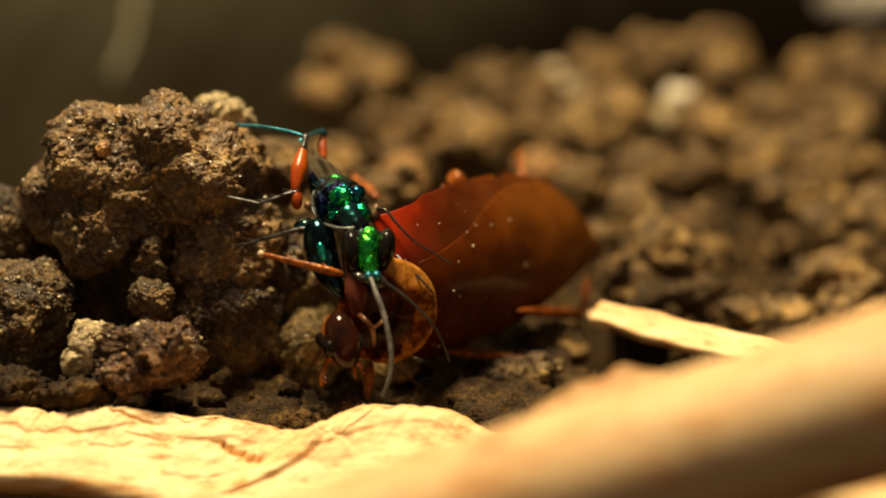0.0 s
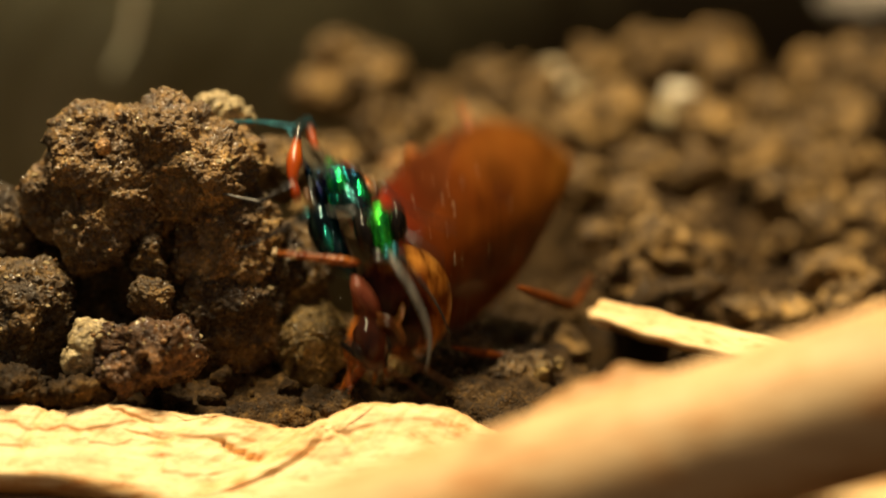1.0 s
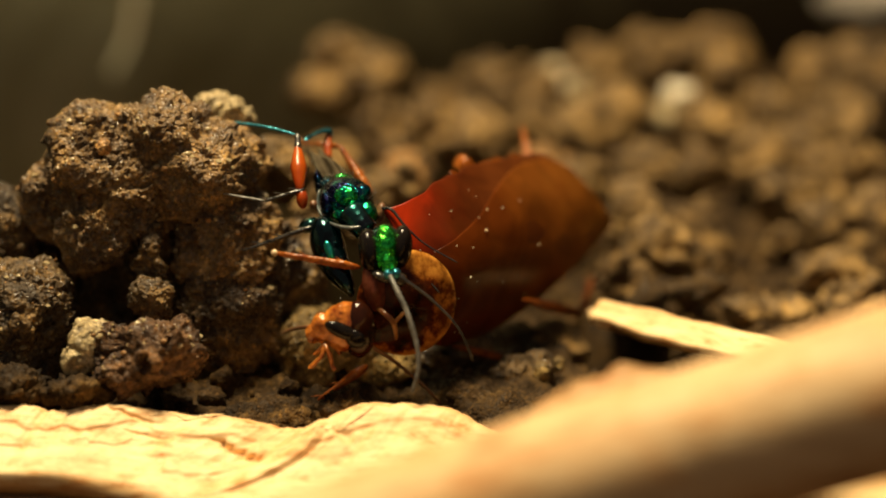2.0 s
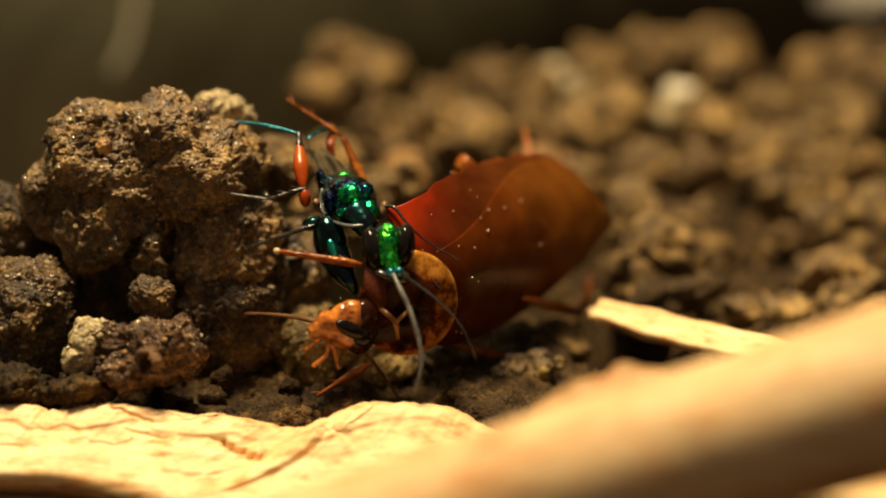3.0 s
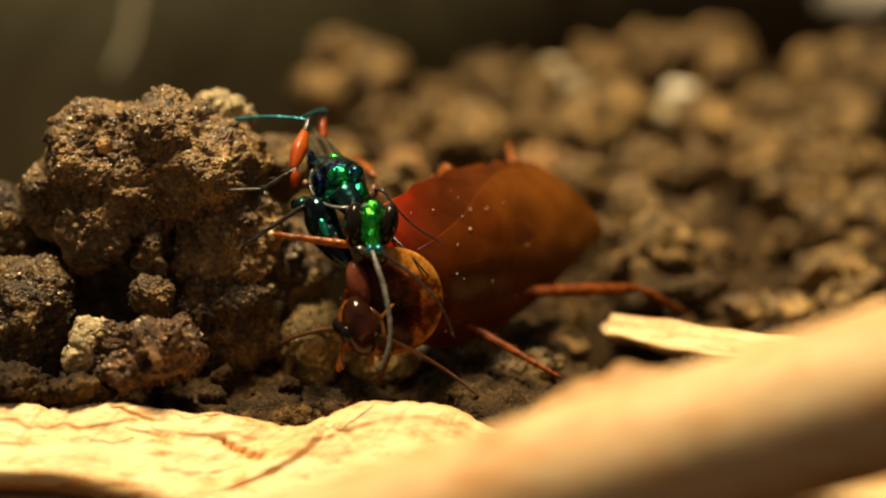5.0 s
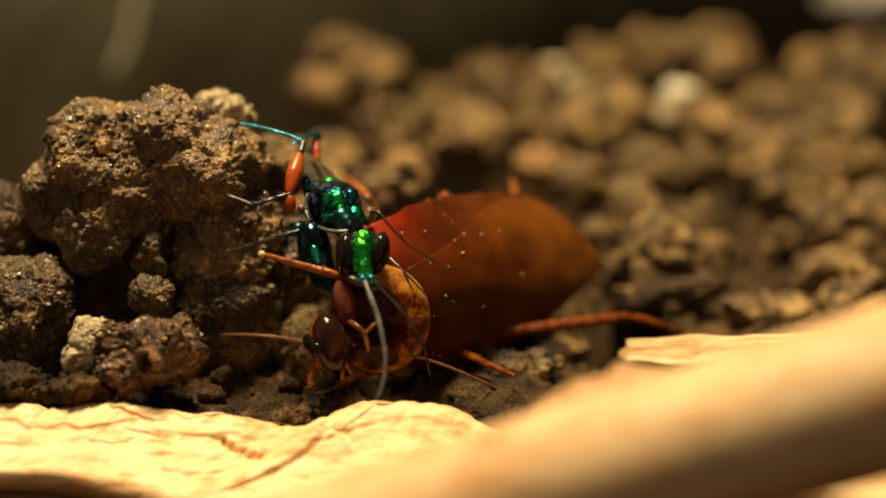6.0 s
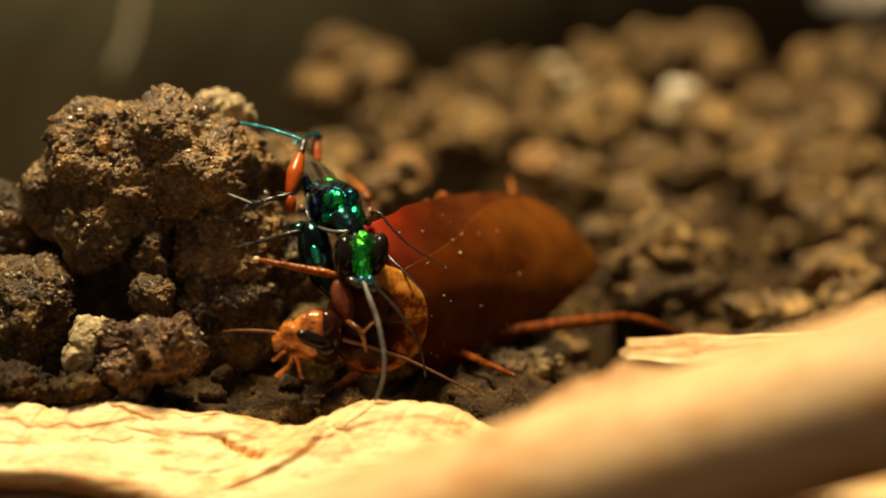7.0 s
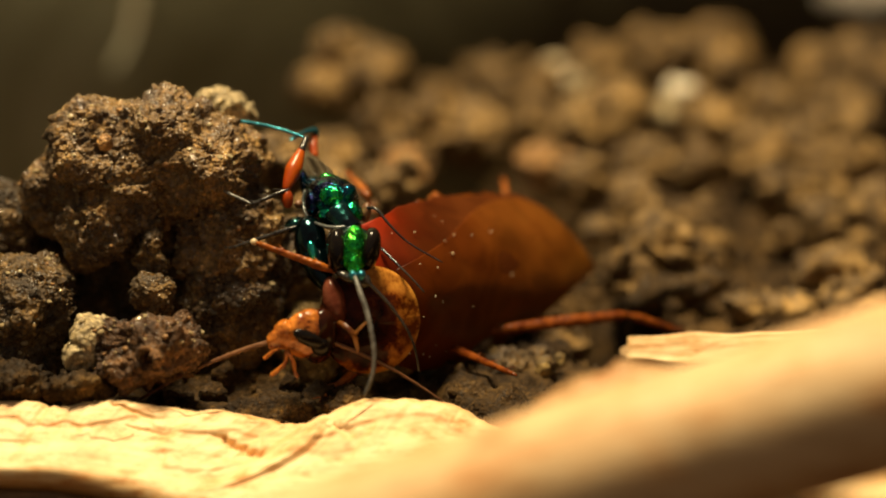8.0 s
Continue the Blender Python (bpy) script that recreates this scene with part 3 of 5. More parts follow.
FAR_CLODS += [
    ((0.02305, 0.07517, 0.00524), 0.00181, 0.00157, "pale"), ((0.01866, 0.07721, 0.00513), 0.00427, 0.00366, "soil"), ((0.01404, 0.07071, 0.00404), 0.00446, 0.00357, "soil"),
    ((0.00909, 0.06567, 0.00453), 0.0035, 0.0035, "dark"), ((0.02819, 0.07478, 0.00378), 0.00454, 0.00363, "soil"), ((0.03368, 0.07102, 0.00519), 0.00327, 0.00357, "soil"),
    ((0.04211, 0.08687, 0.00637), 0.00443, 0.00443, "soil"), ((0.04686, 0.0821, 0.00792), 0.00434, 0.00558, "soil"), ((0.04141, 0.07086, 0.00461), 0.00446, 0.00417, "soil"),
    ((0.03114, 0.06033, 0.00394), 0.00354, 0.00285, "soil"), ((0.03513, 0.06018, 0.00339), 0.00399, 0.00314, "soil"), ((0.03994, 0.05502, 0.00342), 0.00418, 0.00363, "soil"),
    ((0.01959, 0.05209, 0.00411), 0.00396, 0.00253, "soil"), ((0.0251, 0.05195, 0.00357), 0.0033, 0.00303, "dark"),
]
FAR_CLODS += [
    ((0.01384, 0.04792, 0.00397), 0.00324, 0.00243, "soil"), ((0.00969, 0.05224, 0.00464), 0.00264, 0.00231, "ochre"), ((0.03275, 0.0475, 0.00241), 0.00324, 0.00324, "soil"),
    ((0.03553, 0.04113, 0.00181), 0.00263, 0.00289, "soil"), ((0.04, 0.04113, 0.00181), 0.00315, 0.00342, "soil"), ((0.01697, 0.03946, 0.00332), 0.00338, 0.00234, "soil"),
    ((0.02187, 0.04126, 0.00232), 0.00315, 0.00237, "dark"), ((0.01815, 0.02886, 0.0024), 0.00421, 0.00223, "soil"), ((0.02212, 0.02848, 0.00097), 0.00298, 0.00198, "dark"),
    ((0.01568, 0.02232, 0.00118), 0.00385, 0.00154, "dark"), ((0.0198, 0.02009, 0.00058), 0.00357, 0.00143, "dark"), ((0.03319, 0.02642, 0.00103), 0.00368, 0.00245, "soil"),
    ((0.03074, 0.03672, 0.00081), 0.00206, 0.00206, "dark"), ((0.02837, 0.01985, -0.00034), 0.00428, 0.00171, "soil"),
]
FAR_CLODS += [
    ((0.03456, 0.02003, 0.00035), 0.00333, 0.0019, "soil"), ((0.02352, 0.03685, 0.00131), 0.00186, 0.00206, "dark"), ((0.02525, 0.01787, 0.00001), 0.00283, 0.00141, "soil"),
    ((0.01512, 0.03505, 0.00232), 0.00204, 0.00153, "soil"), ((-0.00661, 0.04514, 0.00518), 0.0024, 0.00213, "soil"), ((-0.01004, 0.05057, 0.00614), 0.00327, 0.00245, "soil"),
    ((-0.00466, 0.03021, 0.00743), 0.00307, 0.00238, "soil"), ((-0.01122, 0.03222, 0.0072), 0.0025, 0.0025, "soil"), ((-0.00714, 0.0295, 0.0048), 0.00347, 0.00223, "dark"),
    ((-0.00024, 0.07344, 0.00651), 0.0036, 0.003, "dark"),
]


def far_clods():
    """Each clod has its own mesh of three overlapping lumps."""
    for i, (at, rx, ry, kind) in enumerate(FAR_CLODS):
        rng = random.Random(i * 17 + 3)
        mat, label = FAR_KINDS[kind]
        lumps = [(at, (rx * 0.85, ry * 0.88, min(rx, ry) * 0.9), rng.uniform(-20, 20))]
        for k in range(3):
            shift = RIGHT * rx * rng.uniform(-0.5, 0.5) + UP * ry * rng.uniform(-0.45, 0.4) + NEAR * ry * rng.uniform(0.0, 0.4)
            s = rng.uniform(0.35, 0.6)
            lumps.append((Vector(at) + shift, (rx * s, ry * s, ry * s), rng.uniform(0, 60)))
        clod(at, lumps, mat, label, 0.32, 0.85, 2.8, i + 40, "pale_stone" if kind in ("white", "glint") else "soil_clod",
             "stone" if kind in ("white", "glint") else "soil clod", "clods of the soil slope")


far_clods()


def slope_crumbs():
    """Small lumps that lie on and between the clods of the slope, in one mesh."""
    bm = bmesh.new()
    bmesh.ops.create_icosphere(bm, subdivisions=2, radius=1.0)
    unit = np.array([v.co[:] for v in bm.verts])
    tris = np.array([[v.index for v in f.verts] for f in bm.faces])
    bm.free()
    rng = random.Random(12)
    spots, faces = [], []
    for at, rx, ry, kind in FAR_CLODS:
        for k in range(9):
            r = ry * 1000 * rng.uniform(0.1, 0.28)
            way = Vector((rng.uniform(-1, 1), rng.uniform(-0.4, 1), rng.uniform(0.1, 1))).normalized() * 0.86
            place = Vector(at) + RIGHT * rx * way.x + UP * ry * way.y + NEAR * min(rx, ry) * way.z
            i = len(spots)
            shape = unit * np.array([rng.uniform(0.7, 1.2) for _ in range(3)]) * r
            shape = crumbled(shape + i * 31.7, unit, 9, r * 1.5, 1.0) - i * 31.7
            spots.append(shape * 0.001 + np.array(place))
            faces.append(tris + i * len(unit))
    mesh = bpy.data.meshes.new("slope_crumbs")
    mesh.from_pydata(np.concatenate(spots).tolist(), [], np.concatenate(faces).tolist())
    mesh.polygons.foreach_set("use_smooth", [True] * len(mesh.polygons))
    mesh.materials.append(SOIL_FAR)
    tagged(new("slope_crumbs", mesh), "small pale brown soil lumps on the slope", "soil", "", "stuff")


slope_crumbs()


# ---- loose crumbs on the ground ----
def crumbs():
    """Loose bits of earth, too many to count, in one mesh."""
    units = []
    for level in (2, 3):
        bm = bmesh.new()
        bmesh.ops.create_icosphere(bm, subdivisions=level, radius=1.0)
        units.append((np.array([v.co[:] for v in bm.verts]), np.array([[v.index for v in f.verts] for f in bm.faces])))
        bm.free()
    rng = random.Random(5)
    spots, faces, count = [], [], 0
    for i in range(1300):
        x, y = rng.uniform(-0.042, 0.045), rng.uniform(-0.003, 0.05)
        if (ground_height(x, y) < -0.006 and y > 0) or (0.002 < x < 0.013 and y < 0.014):
            continue
        r = rng.choice((0.25, 0.35, 0.5, 0.8)) * rng.uniform(0.7, 1.3)
        unit, tris = units[1 if r > 0.6 else 0]
        shape = unit * np.array([rng.uniform(0.7, 1.2) for _ in range(3)]) * r
        shape = crumbled(shape + i * 31.7, unit, 7, r * 1.5, 1.15) - i * 31.7
        spots.append(shape * 0.001 + np.array([x, y, ground_height(x, y) + r * 0.0003]))
        faces.append(tris + count)
        count += len(unit)
    mesh = bpy.data.meshes.new("soil_crumbs")
    mesh.from_pydata(np.concatenate(spots).tolist(), [], np.concatenate(faces).tolist())
    mesh.polygons.foreach_set("use_smooth", [True] * len(mesh.polygons))
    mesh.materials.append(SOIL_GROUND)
    tagged(new("soil_crumbs", mesh), "loose brown soil crumbs on the ground", "soil", "", "stuff")


crumbs()


# ---- wood ----
def wall_streak_and_stone():
    """A pale wall streak, added as a thin tube, and a grey stone on top of the slope."""
    bm = bmesh.new()
    tube(bm, [(-0.03783, 0.11725, 0.01545), (-0.0379, 0.11382, 0.01036), (-0.03846, 0.11076, 0.00668), (-0.04024, 0.10772, 0.00306)], [0.0006, 0.0008, 0.0007, 0.0005], 10, 8)
    whole("dry_stem", bm, STREAK_PALE, "pale streak on the wall, added as a thin tube", "plant stem", at=(-0.03846, 0.11076, 0.00668))
    clod((0.04994, 0.10423, 0.01323), [((0.04994, 0.10423, 0.01323), (0.00502, 0.00281, 0.003), 0)], STONE_GREY, "grey stone on top of the soil slope", 0.32, 0.6, 2.6, 90, "grey_stone", "stone")


wall_streak_and_stone()


def at_home(bm, home):
    """Moves a part that was given in the world into its thing's space."""
    bmesh.ops.translate(bm, verts=bm.verts, vec=-Vector(home))
    return bm


def wood_chip():
    """The pale split chip in front: a slope facing the viewer, with a torn upper edge and a dark underside."""
    top = [Vector(p) for p in ((-0.0423, -0.00778, 0.00087), (-0.03207, -0.0077, 0.00119), (-0.02921, -0.00775, 0.00099), (-0.02778, -0.00782, 0.00075), (-0.02471, -0.00771, 0.00115), (-0.02225, -0.00766, 0.00134), (-0.01857, -0.00786, 0.00059), (-0.01571, -0.00787, 0.00055),
                               (-0.01285, -0.00802, 0), (-0.01039, -0.00813, -0.00043), (-0.00835, -0.00797, 0.00016), (-0.00589, -0.00771, 0.00115), (-0.00262, -0.00764, 0.00142), (0.00065, -0.00772, 0.00111), (0.0027, -0.00802, 0), (0.00594, -0.00936, -0.00116), (0.00954, -0.01083, -0.00277))]
    low = [Vector(p) for p in ((-0.04102, -0.01374, -0.00202), (-0.0311, -0.01384, -0.00241), (-0.02674, -0.01393, -0.00275), (-0.02145, -0.01515, -0.00342), (-0.01504, -0.0164, -0.00423), (-0.00327, -0.01758, -0.0048), (0.00919, -0.01769, -0.00517))]
    top, low = spline(top, 8), spline(low, 20)

    def along(line, s):
        k = min(int(s * (len(line) - 1)), len(line) - 2)
        return line[k].lerp(line[k + 1], s * (len(line) - 1) - k)

    out = (NEAR * 0.83 + UP * 0.55).normalized()

    def spot(u, v):
        p, q = along(top, u), along(low, u)
        p = p + (UP * 0.00022 + NEAR * 0.0001) * noise.fractal(Vector((u * 34, 1.7, 0)), 1.0, 2.0, 4)
        here = p.lerp(q, v)
        n = Vector((here.x * 120, here.y * 900, here.z * 900))
        rise = 0.00008 * noise.fractal(n, 1.0, 2.0, 4) + 0.0005 * noise.noise(here * 160)
        layer = 0.3 + 0.22 * noise.fractal(Vector((u * 7, 2.2, 0)), 1.0, 2.0, 3) - v
        rise += 0.00016 * max(0.0, min(1.0, layer * 30)) * max(0.0, min(1.0, (noise.noise(Vector((u * 4, 8, 1))) + 0.35) * 6))
        layer = 0.62 + 0.2 * noise.fractal(Vector((u * 9, 5.1, 3)), 1.0, 2.0, 3) - v
        rise += 0.00012 * max(0.0, min(1.0, layer * 30)) * max(0.0, min(1.0, (noise.noise(Vector((u * 5, 3, 4))) + 0.1) * 6))
        # splits along the grain and the rounded end of the thick layer
        for u0, v0, u1, v1, deep, wide in ((0.27, 0.1, 0.375, 0.24, 0.0003, 0.02), (0.47, 0.3, 0.62, 0.46, 0.00065, 0.035), (0.33, 0.33, 0.43, 0.4, 0.0002, 0.02), (0.68, 0.24, 0.73, 0.36, 0.0003, 0.03)):
            k = (u - u0) / (u1 - u0)
            if 0 < k < 1:
                off = (v - v0 - (v1 - v0) * k + 0.03 * noise.noise(Vector((u * 60, 4, 2)))) / (wide * (0.3 + k))
                rise -= deep * math.exp(-off * off) * min(1.0, 6 * k, 6 * (1 - k))
        lobe = max(0.0, min(1.0, (0.69 - 0.05 * ((v - 0.42) / 0.35) ** 2 - u) * 70)) * max(0.0, min(1.0, (u - 0.58) * 10)) * max(0.0, min(1.0, v * 8))
        rise += 0.0006 * lobe
        rise -= 0.0012 * max(0.0, 1 - v * 9) ** 2 + 0.0008 * max(0.0, v * 8 - 7) ** 2
        return here + out * rise, out

    bm = bmesh.new()
    sheet(bm, spot, 380, 110, 0.0022)
    chip = whole("wood_chip", bm, WOOD_PALE, "pale yellow split wood chip with torn edge lying on soil", "wood chip", at=(-0.01127, -0.01335, -0.00057))
    # thin torn layers that still cling to the chip: where they begin and end along it and down it
    for first, last, high, deep, seed in ((0.33, 0.445, 0.03, 0.2, 1), (0.6, 0.72, 0.06, 0.42, 3), (0.24, 0.36, 0.42, 0.6, 4)):
        def flake(u, v, first=first, last=last, high=high, deep=deep, seed=seed):
            torn = 0.25 * noise.fractal(Vector((u * 4, seed, 0)), 1.0, 2.0, 4)
            end = min(1.0, 8 * min(u, 1 - u)) ** 0.5
            p, way = spot(first + (last - first) * u, high + (deep - high) * max(0.0, v * (0.55 + torn) * end))
            return p + way * (0.00003 + 0.00007 * v * u), way
        bm = bmesh.new()
        sheet(bm, flake, 60, 14, 0.00008)
        part("torn_layer", at_home(bm, (-0.01127, -0.01335, -0.00057)), WOOD_PALE, chip)
    # dark brown sheet that stands in for the chip's shaded underside
    bm = bmesh.new()
    low_sheet = lambda u, v: (along(low, u).lerp(along(low, u) - UP * 0.006 + NEAR * 0.001, v) - out * 0.0024 + UP * 0.0003 * noise.noise(along(low, u) * 400), NEAR)
    sheet(bm, low_sheet, 120, 12, 0.001)
    whole("bark_piece", bm, WOOD_UNDERSIDE, "dark brown sheet for the shaded underside of the pale wood chip", "bark", at=(-0.01908, -0.01521, -0.00365))


def stick():
    """The thick peeled stick close to the viewer."""
    bm = bmesh.new()
    tube(bm, [(-0.01402, -0.03447, -0.00212), (0.00292, -0.03595, 0.00392), (0.0156, -0.03683, 0.00838), (0.02585, -0.03792, 0.01202), (0.03919, -0.03967, 0.01709)], [0.0046, 0.0047, 0.0049, 0.0050, 0.0050], 48, 16)
    for v in bm.verts:
        v.co += (v.co - Vector((0.01778, -0.03274, 0.00817))).normalized() * 0.00025 * noise.fractal(v.co * 120, 1.0, 2.0, 3)
    whole("stick", bm, WOOD_STICK, "thick smooth peeled wooden stick lying across", "stick", at=(0.01778, -0.03274, 0.00817))
    bm = bmesh.new()
    slab(bm, (-0.006, -0.003, -0.0005), (0.006, 0.003, 0.0005))
    bmesh.ops.bevel(bm, geom=bm.edges[:], offset=0.0003, segments=2, affect="EDGES")
    ob = new("wood_shaving", finish(bm, "wood_shaving", WOOD_PALE))
    ob.matrix_basis = Matrix.Translation((0.02798, -0.03315, 0.00281)) @ pose(0, 0, 0, 20, 0, 15)
    tagged(ob, "small pale wood shaving beneath the stick", "wood chip")


def fragment():
    """The torn piece of pale wood wedged between the stick and the soil."""
    bm = bmesh.new()
    ball(bm, (0.01053, -0.02584, 0.00688), axes_of(0.00543, 0.00217, 0.0022, 14), 5)
    ball(bm, (0.01297, -0.02457, 0.00779), axes_of(0.00255, 0.00131, 0.0018, -20), 5)
    for v in bm.verts:
        v.co += (UP * 0.8 + NEAR * 0.6) * 0.0006 * noise.fractal(v.co * 250, 1.0, 2.0, 3)
    # the fragment's shaded look is put into its darker wood colour
    bmesh.ops.remove_doubles(bm, verts=bm.verts, dist=0.000001)
    whole("wood_fragment", bm, WOOD_TORN_SHADED, "torn pale wood fragment wedged beside the stick", "wood chip", at=(0.01053, -0.02584, 0.00688))


def splinter():
    """The bright splinter that the cockroach's hind leg pushes aside; its origin is its pointed tip, and it runs along local x."""
    bm = bmesh.new()

    def spot(u, v):
        half = 0.00098 + 0.0003 * min(1.0, u * 3)
        x = u * 0.021
        y = (v - 0.5) * 2 * half + 0.0003 * noise.noise(Vector((x * 300, v * 2, 0)))
        z = 0.00015 * noise.fractal(Vector((x * 200, y * 1500, 3)), 1.0, 2.0, 3)
        return Vector((x, y, z)), Vector((0, 0, 1))

    sheet(bm, spot, 50, 12, 0.0009)
    made = tagged(new("wood_splinter", finish(bm, "wood_splinter", WOOD_PALE)), "bright pale wood splinter lying on the soil", "wood splinter")
    bm = bmesh.new()

    def torn(u, v):
        x = u * 0.004 - 0.0007
        half = 0.0002 + 0.0008 * min(1.0, u * 3)
        return Vector((x, (v - 0.5) * 2 * half * (1 + 0.3 * noise.noise(Vector((u * 9, v * 3, 2)))) - 0.0001, -0.0004)), Vector((0, 0, 1))

    sheet(bm, torn, 24, 10, 0.0005)
    part("torn_tip", bm, WOOD_TORN_SHADED, made, "dull brown torn tip")
    return made


wood_chip()
stick()
fragment()
SPLINTER = splinter()


# ---- the two insects ----
def pointed(start, end, twist=0.0):
    """A pose at start whose local x axis points to end."""
    way = (Vector(end) - Vector(start)).normalized()
    return Matrix.Translation(start) @ way.to_track_quat("X", "Z").to_matrix().to_4x4() @ Matrix.Rotation(twist, 4, "X")


def leg_segment(name, parent, mat, length, radii, label="", spines=0, flat=0.8, bow=0.0):
    """A leg segment along local x, with optional spines."""
    bm = bmesh.new()
    radii = [radii[0] * 0.45, *radii]
    line = [(length * k / 4, 0, bow * math.sin(math.pi * k / 4)) for k in range(5)]
    tube(bm, line, radii, 10, 4, flat)
    for i in range(spines):
        x = length * (i + 0.8) / (spines + 0.5)
        side = (-1, 1)[i % 2]
        tube(bm, [(x, 0, 0), (x + 0.0004, side * 0.0003, 0.0002), (x + 0.0008, side * 0.0006, 0.0003)], [0.00007, 0.00002], 5, 2)
    return part(name, bm, mat, parent, label)


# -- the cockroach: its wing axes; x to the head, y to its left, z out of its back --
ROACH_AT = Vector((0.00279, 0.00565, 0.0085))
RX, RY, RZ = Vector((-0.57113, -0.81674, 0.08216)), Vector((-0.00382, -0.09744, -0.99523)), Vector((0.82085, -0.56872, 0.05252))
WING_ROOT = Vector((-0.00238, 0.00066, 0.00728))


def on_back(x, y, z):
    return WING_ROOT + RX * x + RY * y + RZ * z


def wing_colour(name, stops, slope, start, clear):
    """A wing cover whose tone changes along its length, with long veins; clear is how much light passes through it."""
    mat, nodes, links, skin = material(name)
    at = nodes.new("ShaderNodeTexCoord").outputs["Object"]
    veins = tex(nodes, links, "Noise", 260, at, 3)
    veins.inputs["Distortion"].default_value = 0.6
    cloud = tex(nodes, links, "Noise", 130, at, 3)
    split = nodes.new("ShaderNodeSeparateXYZ")
    links.new(at, split.inputs["Vector"])
    shift = nodes.new("ShaderNodeMath")
    shift.operation = "MULTIPLY_ADD"
    shift.inputs[1].default_value, shift.inputs[2].default_value = slope, start
    links.new(split.outputs["X"], shift.inputs[0])
    blot = nodes.new("ShaderNodeMath")
    blot.operation = "MULTIPLY_ADD"
    blot.inputs[1].default_value = 0.8
    links.new(cloud.outputs["Fac"], blot.inputs[0])
    links.new(shift.outputs[0], blot.inputs[2])
    tone = ramp(nodes, links, blot.outputs[0], stops)
    dull = ramp(nodes, links, veins.outputs["Fac"], [(0.35, (0.7, 0.66, 0.66)), (0.65, (1.15, 1.1, 1.0))])
    colour = mix(nodes, links, 1.0, tone.outputs["Color"], dull.outputs["Color"], "MULTIPLY")
    links.new(colour, skin.inputs["Base Color"])
    skin.inputs["Roughness"].default_value, skin.inputs["Specular IOR Level"].default_value = 0.3, 0.15
    links.new(bump(nodes, links, veins.outputs["Fac"], 0.0003, 0.15), skin.inputs["Normal"])
    veil = nodes.new("ShaderNodeBsdfTranslucent")
    links.new(colour, veil.inputs["Color"])
    both = nodes.new("ShaderNodeMixShader")
    both.inputs["Fac"].default_value = clear
    links.new(skin.outputs["BSDF"], both.inputs[1])
    links.new(veil.outputs["BSDF"], both.inputs[2])
    links.new(both.outputs["Shader"], nodes["Material Output"].inputs["Surface"])
    return mat


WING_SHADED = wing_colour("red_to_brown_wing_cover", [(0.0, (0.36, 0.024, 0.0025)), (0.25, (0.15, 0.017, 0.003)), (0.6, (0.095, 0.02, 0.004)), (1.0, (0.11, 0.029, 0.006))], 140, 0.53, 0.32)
WING_TAWNY = wing_colour("tawny_wing_cover", [(0.0, (0.155, 0.026, 0.003)), (0.45, (0.175, 0.044, 0.006)), (0.8, (0.25, 0.08, 0.012)), (1.0, (0.33, 0.125, 0.018))], 70, 0.0, 0.5)


def shield_colour(middle):
    """Dark wet centre with a ragged outline in an amber margin, as the living shield is marked."""
    mat, nodes, links, skin = material("amber_shield_with_dark_centre")
    at = nodes.new("ShaderNodeTexCoord").outputs["Object"]
    ragged = tex(nodes, links, "Noise", 420, at, 4)
    spots = tex(nodes, links, "Noise", 720, at, 4)
    away = nodes.new("ShaderNodeVectorMath")
    away.operation = "DISTANCE"
    links.new(at, away.inputs[0])
    away.inputs[1].default_value = middle
    edge = nodes.new("ShaderNodeMath")
    edge.operation = "MULTIPLY_ADD"
    edge.inputs[1].default_value = 168.0
    links.new(away.outputs["Value"], edge.inputs[0])
    shift = nodes.new("ShaderNodeMath")
    shift.operation = "MULTIPLY_ADD"
    shift.inputs[1].default_value, shift.inputs[2].default_value = 1.5, -0.8
    links.new(ragged.outputs["Fac"], shift.inputs[0])
    links.new(shift.outputs[0], edge.inputs[2])
    tone = ramp(nodes, links, edge.outputs[0], [(0.0, (0.012, 0.003, 0.0015)), (0.42, (0.045, 0.008, 0.002)), (0.5, (0.13, 0.03, 0.004)), (0.56, (0.3, 0.105, 0.015)), (0.8, (0.48, 0.21, 0.033))])
    fleck = ramp(nodes, links, spots.outputs["Fac"], [(0.38, (0.22, 0.12, 0.08)), (0.5, (0.75, 0.66, 0.6)), (0.6, (1.1, 1.1, 1.1))])
    links.new(mix(nodes, links, 1.0, tone.outputs["Color"], fleck.outputs["Color"], "MULTIPLY"), skin.inputs["Base Color"])
    skin.inputs["Roughness"].default_value, skin.inputs["Specular IOR Level"].default_value = 0.2, 0.1
    links.new(bump(nodes, links, spots.outputs["Fac"], 0.0003, 0.3), skin.inputs["Normal"])
    return mat


